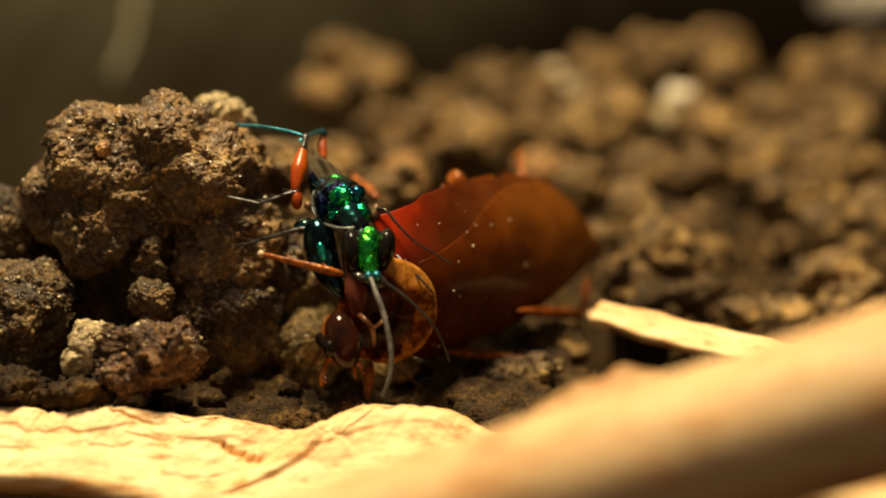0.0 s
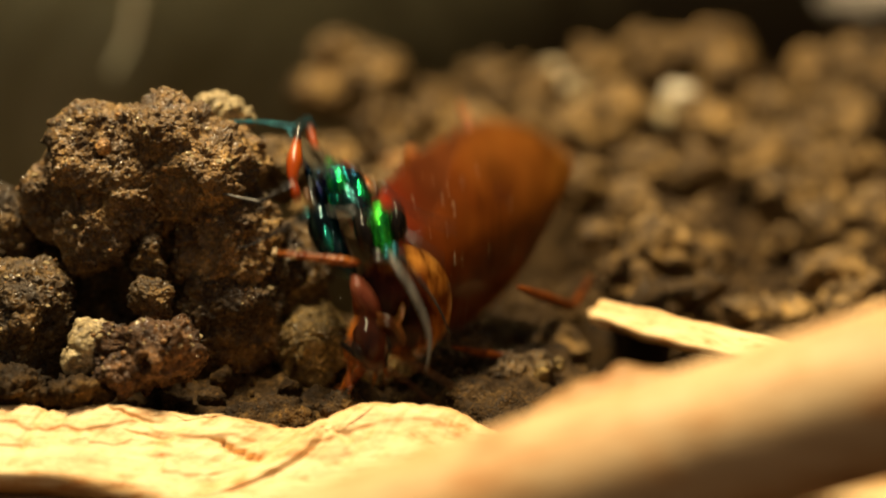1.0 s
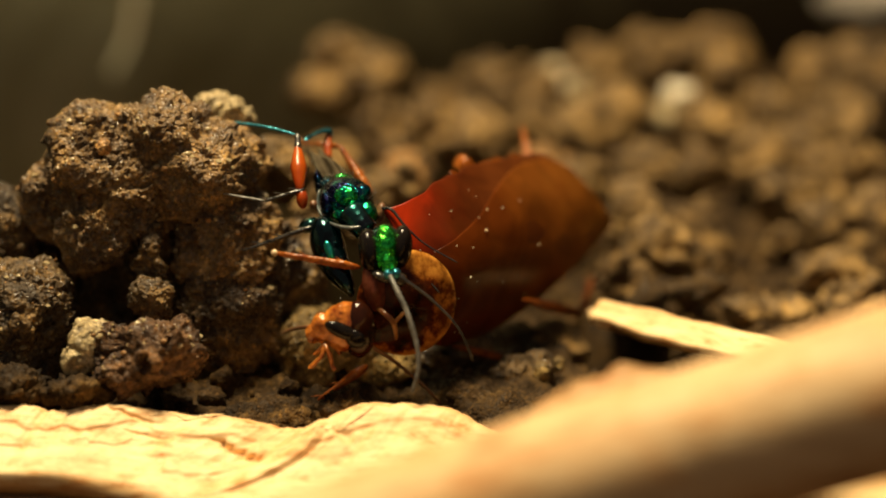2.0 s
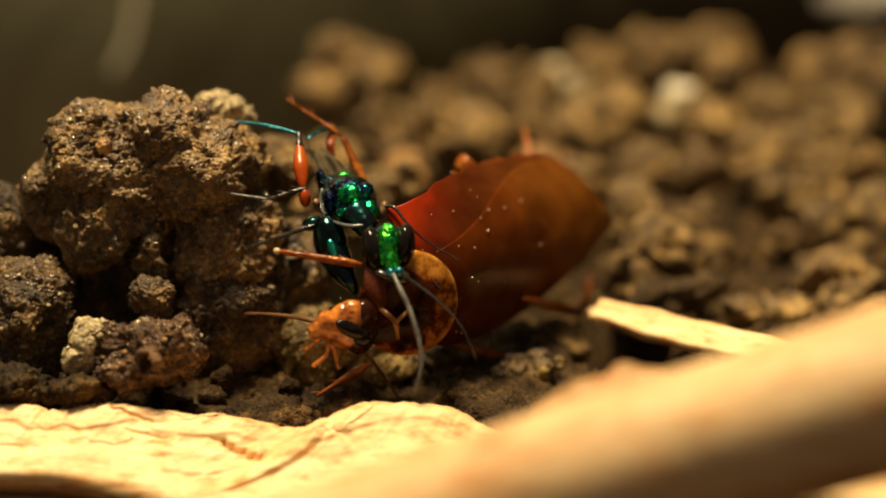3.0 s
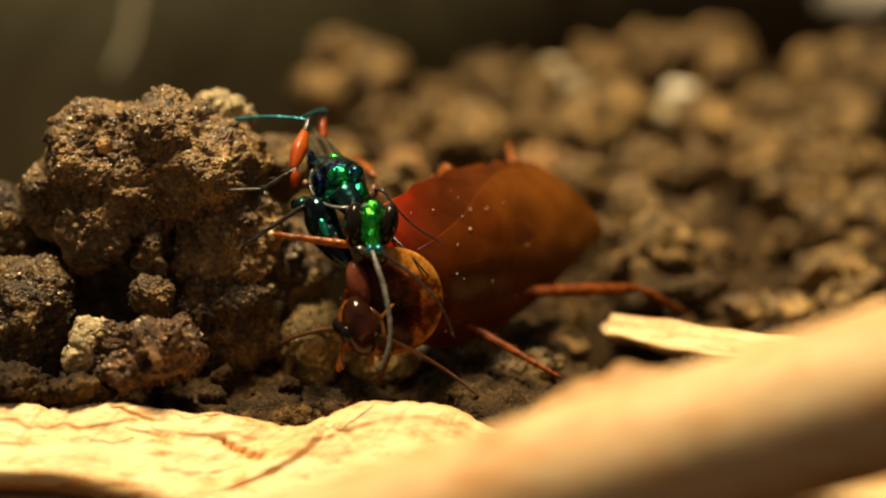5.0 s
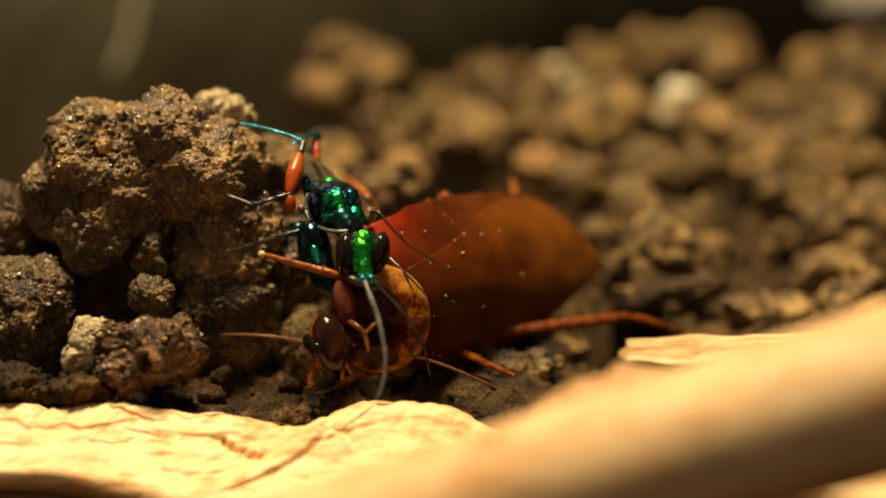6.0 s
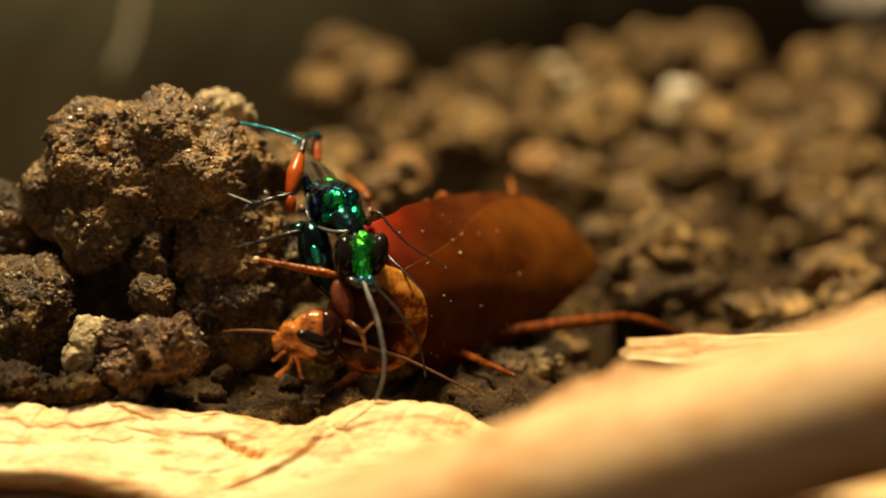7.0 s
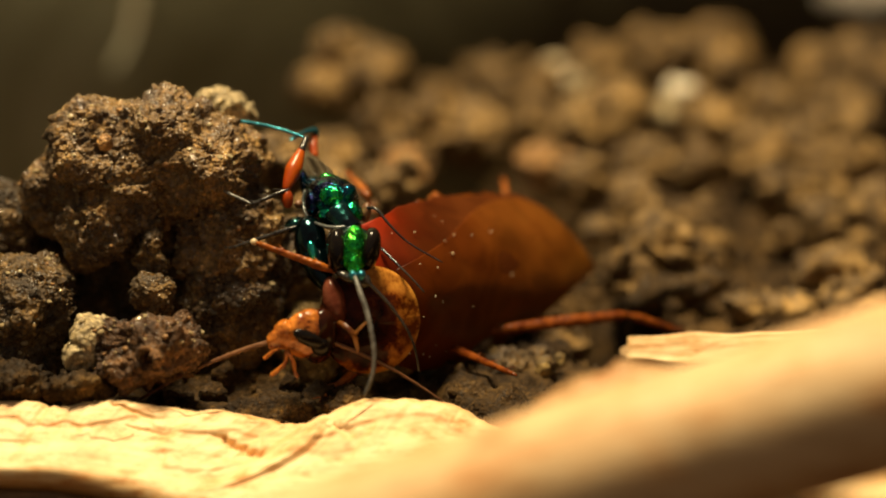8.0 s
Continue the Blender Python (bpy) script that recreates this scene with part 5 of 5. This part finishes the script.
# ---- what moves ----
def moved(home, right, up, roll=0.0, swing=0.0, spin=0.0):
    """The pose of a thing moved from home by millimetres, rolled about the line of sight, swung about its upright axis and spun about its length."""
    turn = Matrix.Rotation(radians(roll), 4, NEAR) @ Matrix.Rotation(radians(swing), 4, (UP * 0.93 - RIGHT * 0.36)) @ Matrix.Rotation(radians(spin), 4, RX)
    return Matrix.Translation(Vector(home) + (RIGHT * right + UP * up) * 0.001) @ turn


# seconds; mm to the right and up; degrees
ROACH_ROWS = [(0.0, 0.00, -0.00, -2, 0, 0), (0.5, 0.17, 0.17, -2, 0, 0), (0.8, 0.84, 0.42, -2, 0, 0), (0.8667, 1.2, 4.0, 22, -34, -16), (0.9, 1.1, 5.5, 31, -44, -17), (0.9333, 0.5, 6.2, 33, -36, -18), (0.97, -1.10, 4.72, 24, -12, 0), (1.0, -1.18, 3.04, 23, 0, 0), (1.03, -0.76, 1.43, 18, 0, 0),
              (1.1, 0.42, 1.52, 9, 0, 0), (1.3, 0.76, 1.18, 5, 0, 0), (1.5, 0.93, 1.14, 4, 0, -2)]
ROACH_ROWS += [(2.2, 1.05, 1.10, 4, 0, -2), (3.0, 1.14, 1.05, 4, 0, -2), (3.1, 1.14, 1.05, 4, 0, -2),
              (3.1667, 0.3, -1.0, 0, -18, -4), (3.2, -0.8, 0.0, -4, -28, -6), (3.2333, -1.1, 0.9, -6, -31, -6), (3.2667, -0.5, -0.1, 0, -31, -7), (3.3, 0.0, -1.0, 5, -30, -8), (3.3333, 0.6, -1.4, 6, -20, -5), (3.4, 0.80, 1.69, -3, 0, 6), (3.5, 0.1, 0.85, 0, 0, 5), (3.8, -0.1, 1.5, 3, 0, 5), (4.0, -0.2, 1.95, 4, 0, 5), (4.5, 0.0, 1.65, 4, 0, 5)]
ROACH_ROWS += [(4.7, 0.0, 1.55, 4, 0, 5), (5.2, -0.17, 0.4, -2, -1, 9), (5.8, -0.38, -1.1, -6, -2, 13), (6.0, -0.63, -0.95, -6, -2, 13), (6.5, -0.67, -0.95, -6, -2, 13), (7.0, -0.84, -1.0, -6, -2, 13), (7.5, -1.18, -1.2, -7, -2, 13), (8.0, -1.48, -1.2, -6, -2, 13)]
WASP_ROWS = [(0.0, 0.00, -0.00, 0), (0.5, 0.00, 0.04, 0), (0.8, 0.13, 0.17, 0), (0.88, -0.21, 0.93, 5), (0.92, -0.42, 2.45, 10), (0.97, -0.42, 2.11, 11), (1.0, -0.17, 1.01, 9), (1.03, 0.08, -0.00, 6), (1.1, 0.25, 0.25, 2), (1.3, 0.30, -0.00, 0), (1.5, 0.30, -0.13, 0)]
WASP_ROWS += [(2.2, 0.46, -0.04, 0), (3.0, 0.59, -0.00, 0), (3.1, 0.59, -0.00, 0), (3.1667, -0.5, 1.2, -5), (3.2, -1.22, 0.67, -8), (3.2333, -1.6, -0.4, -5), (3.2667, -1.5, -1.3, 0), (3.3, -1.18, -1.69, 4), (3.3333, -0.6, -0.8, 1), (3.4, 0.08, 2.19, -4), (3.5, 0.00, 1.90, -4), (3.8, -0.17, 2.19, -3), (4.0, -0.30, 2.40, -3),
             (4.5, -0.13, 2.02, -3), (4.7, -0.13, 1.94, -3), (5.2, -0.25, 0.63, -1), (5.8, -0.38, -0.59, 0), (6.0, -0.51, -0.46, 0), (6.5, -0.51, -0.51, 0), (7.0, -0.51, -0.55, 0), (7.5, -0.76, -0.42, 0), (8.0, -0.80, -0.36, 0)]
# the wasp's head on its neck: mm and roll
WASP_HEAD_ROWS = [(0.0, 0.00, -0.00, 0), (0.8, 0.13, -0.00, 0), (1.0, 0.42, -0.08, 4), (1.5, 0.72, -0.00, 5), (3.1, 0.72, -0.00, 5), (3.3, 0.51, 0.25, 2), (3.5, 0.63, 0.59, 2), (4.0, 0.55, 0.59, 0), (4.7, 0.55, 0.59, 0),
                  (5.8, 0.08, -0.00, 0), (6.5, 0.00, -0.08, 0), (7.0, -0.04, -0.08, 0), (7.5, -0.30, -0.00, 0), (8.0, -0.38, -0.00, -1)]
# how far the wasp's belly has swung to the side about its waist, in degrees
BELLY_ROWS = [(0.0, 0.0), (0.8, 0.0), (1.5, 3.0), (3.1, 4.0), (3.5, 15.0), (4.7, 15.0), (5.8, 1.0), (8.0, 0.0)]
# how far the cockroach's face has turned out (0 hidden, 1 looking to the side)
FACE_ROWS = [(0.0, 0.0), (0.8, 0.0), (1.0, 0.1), (1.3, 0.15), (1.5, 0.4), (2.2, 0.8), (2.8, 1.0), (3.1, 1.0), (3.3, 0.9), (3.5, 0.85), (3.7, 0.3), (3.9, 0.0), (4.7, 0.0), (5.8, 0.0), (6.5, 0.0), (6.7, 0.5), (6.9, 0.85), (7.1, 1.0), (8.0, 1.05)]
# how far the cockroach's neck has been pulled from its rest, in mm to the right and up
NECK_ROWS = [(0.0, 0.0, 0.0), (0.8, 0.0, 0.0), (3.1, 0.0, 0.1), (3.2, 1.4, 0.8), (3.3, 0.8, 0.6), (3.5, 0.8, 1.3), (4.0, 0.9, 0.4), (4.7, 0.9, 0.4), (5.8, -0.3, 0.3), (6.7, -0.2, 0.3), (8.0, -0.1, 0.5)]
# world targets of limbs, by posture: A at first, B after the first jump, C after the second, D at the end
LIMB_TARGETS = {}
LIMB_TARGETS["fore"] = [(0.0, (-0.00712, -0.00339, 0.00954), (-0.01329, -0.00299, 0.01102)), (0.8, (-0.00687, -0.00337, 0.00962), (-0.01308, -0.00297, 0.0111)), (1.0, (-0.00596, -0.00321, 0.01022), (-0.01093, -0.00305, 0.01082)), (1.5, (-0.00613, -0.00329, 0.0099), (-0.01226, -0.00302, 0.01094)), (3.1, (-0.00588, -0.00325, 0.01006), (-0.01209, -0.00299, 0.01102)),
             (3.3, (-0.0072, -0.00321, 0.01022), (-0.01176, -0.00278, 0.01182)), (3.5, (-0.00621, -0.00274, 0.01198), (-0.01217, -0.00192, 0.01502)), (3.8, (-0.00621, -0.00272, 0.01206), (-0.01242, -0.00259, 0.01254)), (4.7, (-0.00609, -0.00276, 0.0119), (-0.01242, -0.00259, 0.01254)), (5.8, (-0.00712, -0.00351, 0.0091), (-0.01333, -0.00305, 0.01082)), (7.0, (-0.00745, -0.0035, 0.00914), (-0.01317, -0.00321, 0.01022)), (8.0, (-0.00795, -0.00344, 0.00934), (-0.01275, -0.00299, 0.01102))]
LIMB_TARGETS["hind"] = [(0.0, (0.00584, 0.00681, 0.00376), (0.01143, 0.01696, 0.00048)), (0.8, (0.00640, 0.00688, 0.00420), (0.01143, 0.01693, 0.00039)), (1.0, (0.00579, 0.00721, 0.00546), (0.01059, 0.01709, 0.00098)), (1.5, (0.00615, 0.00698, 0.00449), (0.01134, 0.01693, 0.00039)), (3.1, (0.00615, 0.00698, 0.00449), (0.01134, 0.01693, 0.00039)), (3.3, (0.00476, 0.00759, 0.00410), (0.01372, 0.01517, 0.00154)),
             (3.5, (0.00362, 0.00915, 0.00466), (0.01593, 0.01175, 0.00421)), (4.0, (0.00385, 0.00927, 0.00514), (0.01615, 0.01182, 0.00447)), (4.7, (0.00385, 0.00928, 0.00512), (0.01624, 0.01183, 0.00452)), (5.8, (0.00321, 0.00705, 0.00150), (0.01638, 0.01114, 0.00193)), (8.0, (0.00283, 0.00709, 0.00151), (0.01652, 0.01112, 0.00189))]
LIMB_TARGETS["hind_foot"] = [(0.0, (0.01231, 0.02257, 0.00211)), (1.5, (0.0127, 0.02251, 0.00188)), (3.1, (0.0127, 0.02251, 0.00188)), (3.5, (0.01816, 0.01343, 0.00277)), (4.7, (0.01839, 0.01337, 0.00255)), (5.8, (0.01931, 0.0127, 0.00003)), (8.0, (0.01977, 0.0126, -0.00033))]
LIMB_TARGETS["middle"] = [(0.0, (0.00026, 0.0028, 0.00172), (0.00515, 0.0065, 0.00008)), (1.5, (0.00069, 0.00288, 0.00201), (0.00559, 0.00641, -0.00026)), (3.1, (0.00069, 0.00288, 0.00201), (0.00559, 0.00641, -0.00026)), (3.5, (0.00092, 0.00451, 0.00424), (0.00759, 0.00159, 0.00106)), (4.7, (0.00092, 0.00453, 0.00433), (0.00781, 0.00153, 0.00086)), (5.8, (-0.00141, 0.00589, 0.00167), (0.00775, -0.0047, 0.00078)), (8.0, (-0.00159, 0.00584, 0.0015), (0.00796, -0.00475, 0.00062))]
LIMB_TARGETS["raised"] = [(0.0, (-0.00518, 0.01069, 0.01185), (-0.00681, 0.014, 0.01263)), (1.6, (-0.00519, 0.00682, 0.01288), (-0.00759, 0.00945, 0.01497)), (2.6, (-0.00585, 0.00688, 0.01309), (-0.00873, 0.00944, 0.01879)), (3.1, (-0.00585, 0.00688, 0.01309), (-0.0086, 0.00941, 0.01866)), (3.4, (-0.00531, 0.01106, 0.01323), (-0.00676, 0.01427, 0.01363)), (4.7, (-0.00531, 0.01117, 0.01366), (-0.00653, 0.01439, 0.01407)), (5.8, (-0.00576, 0.01059, 0.0115), (-0.00735, 0.01388, 0.01219)), (8.0, (-0.00598, 0.01059, 0.0115), (-0.00744, 0.01392, 0.01232))]
LIMB_TARGETS["raised_foot"] = [(0.0, (-0.00643, 0.01077, 0.01215)), (1.6, (-0.00643, 0.01071, 0.01193)), (2.6, (-0.01342, 0.01094, 0.02051)), (3.1, (-0.0135, 0.01091, 0.02042)), (3.4, (-0.0056, 0.01289, 0.01233)), (4.7, (-0.0056, 0.013, 0.01277)), (5.8, (-0.0065, 0.01265, 0.01146)), (8.0, (-0.0065, 0.0126, 0.01124))]
LIMB_TARGETS["under"] = [(0.0, (-0.00547, -0.00122, 0.00219), (-0.00573, -0.00304, -0.00076)), (1.5, (-0.00568, -0.00133, 0.00178), (-0.00944, -0.00299, -0.00056)), (3.1, (-0.00568, -0.00133, 0.00178), (-0.00902, -0.00283, 0.00006)), (3.5, (-0.0036, 0.00147, 0.00448), (-0.00417, -0.00272, 0.00046)), (4.7, (-0.00326, 0.00141, 0.00427), (-0.0043, -0.00277, 0.00026)), (5.8, (-0.00526, -0.00138, 0.00158), (-0.00776, -0.00272, 0.00046)), (8.0, (-0.00611, -0.00138, 0.00158), (-0.00776, -0.00272, 0.00046))]
LIMB_TARGETS["feeler_a"] = [(0.0, (-0.01065, 0.00298, -0.00145)), (1.5, (0.00067, -0.00285, -0.00003)), (2.2, (-0.0157, 0.00209, 0.00294)), (2.8, (-0.01657, 0.00253, 0.00461)), (3.1, (-0.017, 0.00253, 0.00461)), (3.3, (-0.01936, 0.00007, 0.00312)), (3.5, (-0.01218, 0.00147, 0.00448)), (3.7, (-0.01561, 0.00135, 0.00406)), (3.9, (-0.01947, 0.00147, 0.00448)), (4.2, (-0.01959, 0.00242, 0.00419)), (4.7, (-0.01357, 0.00736, -0.00057)), (5.8, (-0.01959, 0.00203, 0.00273)), (6.5, (-0.01894, 0.00411, 0.00277)), (7.0, (-0.01981, 0.004, 0.00235)), (7.4, (-0.02064, -0.00015, 0.0023)), (7.7, (-0.02209, -0.00261, 0.00087)), (8.0, (-0.02016, -0.00462, 0.0011))]
LIMB_TARGETS["feeler_b"] = [(0.0, (-0.00105, 0.00287, -0.00187)), (1.5, (0.00196, -0.00098, -0.00079)), (2.8, (-0.00276, 0.00064, -0.00248)), (3.1, (-0.00276, 0.00064, -0.00248)), (3.5, (0.00068, -0.00026, 0.00189)), (4.7, (0.00281, -0.00115, -0.00141)), (5.8, (0.00495, -0.00082, -0.00017)), (6.5, (0.00405, -0.00274, 0.00038)), (7.0, (0.0032, -0.0028, 0.00014)), (8.0, (-0.00101, -0.00288, -0.00015))]
LIMB_TARGETS["knee"] = [(0.0, (-0.01036, 0.00413, 0.01828)), (0.8, (-0.01041, 0.00413, 0.01828)), (0.95, (-0.01083, 0.00426, 0.01877)), (1.1, (-0.01117, 0.00402, 0.01787)), (1.5, (-0.011, 0.00402, 0.01787)), (3.1, (-0.01092, 0.00406, 0.01803)), (3.2, (-0.01083, 0.00415, 0.01836)), (3.4, (-0.01041, 0.00424, 0.01869)), (4.0, (-0.01041, 0.0043, 0.01894)), (4.7, (-0.01041, 0.00424, 0.01869)), (5.8, (-0.01066, 0.00386, 0.01729)), (6.5, (-0.01062, 0.00389, 0.01737)), (8.0, (-0.01053, 0.00391, 0.01746))]
LIMB_TARGETS["mid_knee"] = [(0.0, (-0.01358, -0.0001, 0.0141)), (1.5, (-0.01366, -0.00012, 0.01402)), (3.1, (-0.01358, -0.00011, 0.01406)), (3.5, (-0.01332, 0.00015, 0.01503)), (4.7, (-0.01341, 0.00017, 0.01511)), (5.8, (-0.01374, -0.00015, 0.01389)), (8.0, (-0.01366, -0.00015, 0.01389))]
LIMB_TARGETS["fore_foot"] = [(0.0, (-0.01534, -0.00092, 0.01102)), (1.5, (-0.01483, -0.00104, 0.01058)), (3.1, (-0.01483, -0.00102, 0.01066)), (3.5, (-0.01559, -0.00109, 0.01041)), (4.7, (-0.01559, -0.00109, 0.01041)), (5.8, (-0.01475, -0.001, 0.01074)), (8.0, (-0.01483, -0.00098, 0.01082))]
LIMB_TARGETS["wasp_feeler"] = [(0.0, (-0.00037, -0.0046, 0.00502)), (0.8, (0.00004, -0.0046, 0.00502)), (1.2, (0.00066, -0.00545, 0.00571)), (3.1, (0.00107, -0.00545, 0.00571)), (3.5, (-0.00016, -0.00492, 0.0077)), (4.2, (0.00025, -0.00497, 0.0075)), (4.7, (0.00086, -0.00513, 0.0069)), (5.8, (-0.0012, -0.00503, 0.00342)), (8.0, (-0.00203, -0.00503, 0.00342))]


def blend(rows, t):
    """The values of rows at t, eased between the two nearest."""
    if t <= rows[0][0]:
        return rows[0][1:]
    for a, b in zip(rows, rows[1:]):
        if t <= b[0]:
            s = (t - a[0]) / (b[0] - a[0])
            s = s * s * (3 - 2 * s)
            return [Vector(p).lerp(Vector(q), s) if isinstance(p, tuple) else p + (q - p) * s for p, q in zip(a[1:], b[1:])]
    return rows[-1][1:]


def vec(value):
    return Vector(value[0])


def motions():
    times = sorted({r[0] for r in ROACH_ROWS} | {r[0] for r in WASP_ROWS} | {r[0] for r in FACE_ROWS} | {2.5, 2.8, 6.2, 7.3, 7.7})
    tracks = {}

    def put(thing, t, m):
        tracks.setdefault(thing.name, (thing, []))[1].append((t, m))

    face_in = face_pose(Vector((-0.3, 0.85, -0.43)), Vector((-0.25, 0.4, 0.88)))
    face_out = face_pose(Vector((-0.93, -0.2846, 0.09696)), Vector((0.05, -0.17275, 0.97804)))
    for t in times:
        body = moved(ROACH_AT, *blend(ROACH_ROWS, t))
        put(ROACH, t, body)
        inside = body.inverted()
        # head
        turned = blend(FACE_ROWS, t)[0]
        shift = blend(NECK_ROWS, t)
        neck = body @ ((Vector((-0.00686, -0.00681, 0.00548))).lerp(Vector((-0.0067, -0.0046, 0.0052)), turned) + (RIGHT * shift[0] + UP * shift[1]) * 0.001 - ROACH_AT)
        skull = Matrix.Translation(neck) @ face_in.slerp(face_out, min(1.0, turned)).to_matrix().to_4x4()
        put(ROACH_HEAD, t, inside @ skull)
        for feeler, key_name, root in zip(ROACH_ANTENNAE, ("feeler_a", "feeler_b"), ((0.003, 0.0007, 0.0002), (0.003, -0.0007, 0.0002))):
            put(feeler, t, skull.inverted() @ pointed(skull @ Vector(root), vec(blend(LIMB_TARGETS[key_name], t))))
        # legs
        for leg, key_name in (("fore_shin", "fore"), ("mid_leg", "middle"), ("under_leg", "under")):
            put(ROACH_LEGS[leg], t, inside @ pointed(*blend(LIMB_TARGETS[key_name], t)))
        for thigh, shin, size, key_name, foot in (("hind_thigh", "hind_shin", 0.0123, "hind", "hind_foot"), ("raised_thigh", "raised_shin", 0.0048, "raised", "raised_foot")):
            upper = pointed(*blend(LIMB_TARGETS[key_name], t))
            put(ROACH_LEGS[thigh], t, inside @ upper)
            put(ROACH_LEGS[shin], t, upper.inverted() @ pointed(upper @ Vector((size, 0, 0)), vec(blend(LIMB_TARGETS[foot], t))))
        # wasp
        trunk = moved(WASP_AT, *blend(WASP_ROWS, t))
        put(WASP, t, trunk)
        inside = trunk.inverted()
        waist = Matrix.Translation(Vector((-0.00955, -0.0002, 0.0128)) - WASP_AT)
        put(WASP_BELLY, t, waist @ Matrix.Rotation(radians(blend(BELLY_ROWS, t)[0]), 4, NEAR) @ waist.inverted())
        shift = blend(WASP_HEAD_ROWS, t)
        skull = moved(WASP_HEAD_AT - WASP_AT, *shift)
        put(WASP_HEAD, t, skull)
        skull = trunk @ skull
        root = skull @ (Vector((-0.0048, -0.00496, 0.00985)) - WASP_HEAD_AT)
        put(WASP_ANTENNA, t, skull.inverted() @ pointed(root, vec(blend(LIMB_TARGETS["wasp_feeler"], t))))
        hip = trunk @ (Vector((-0.01109, 0.0011, 0.01471)) - WASP_AT)
        upper = pointed(hip, vec(blend(LIMB_TARGETS["knee"], t)))
        put(WASP_LEGS["thigh"], t, inside @ upper)
        put(WASP_LEGS["shin"], t, upper.inverted() @ pointed(upper @ Vector((0.0048, 0, 0)), (-0.01727, 0.00729, 0.01848)))
        hip = trunk @ (Vector((-0.01067, 0.00066, 0.01499)) - WASP_AT)
        upper = pointed(hip, vec(blend(LIMB_TARGETS["mid_knee"], t)))
        put(WASP_LEGS["mid_shin"], t, inside @ upper)
        put(WASP_LEGS["mid_foot"], t, upper.inverted() @ pointed(upper @ Vector((0.0031, 0, 0)), (-0.0169, 0.00106, 0.01455)))
        hip = trunk @ (Vector((-0.01001, -0.00054, 0.01244)) - WASP_AT)
        put(WASP_LEGS["fore_shin"], t, inside @ pointed(hip, vec(blend(LIMB_TARGETS["fore_foot"], t))))
    for thing, rows in tracks.values():
        walk(thing, rows)
    tip = (pointed((0.01223, 0.01226, 0.00226), (0.0284, -0.00035, 0.00156), 0.55), pointed((0.0143, 0.00568, 0.0005), (0.03071, 0.00098, 0.0021), 1.05))
    walk(SPLINTER, [(0.0, tip[0]), (4.7, tip[0]), (5.0, tip[0].lerp(tip[1], 0.4)), (5.4, tip[1]), (8.0, tip[1])])


def face_pose(front, crown):
    """A turn whose x axis is front and whose z axis leans to crown."""
    x = front.normalized()
    y = crown.cross(x).normalized()
    return Matrix((x, y, x.cross(y))).transposed().to_quaternion()


motions()
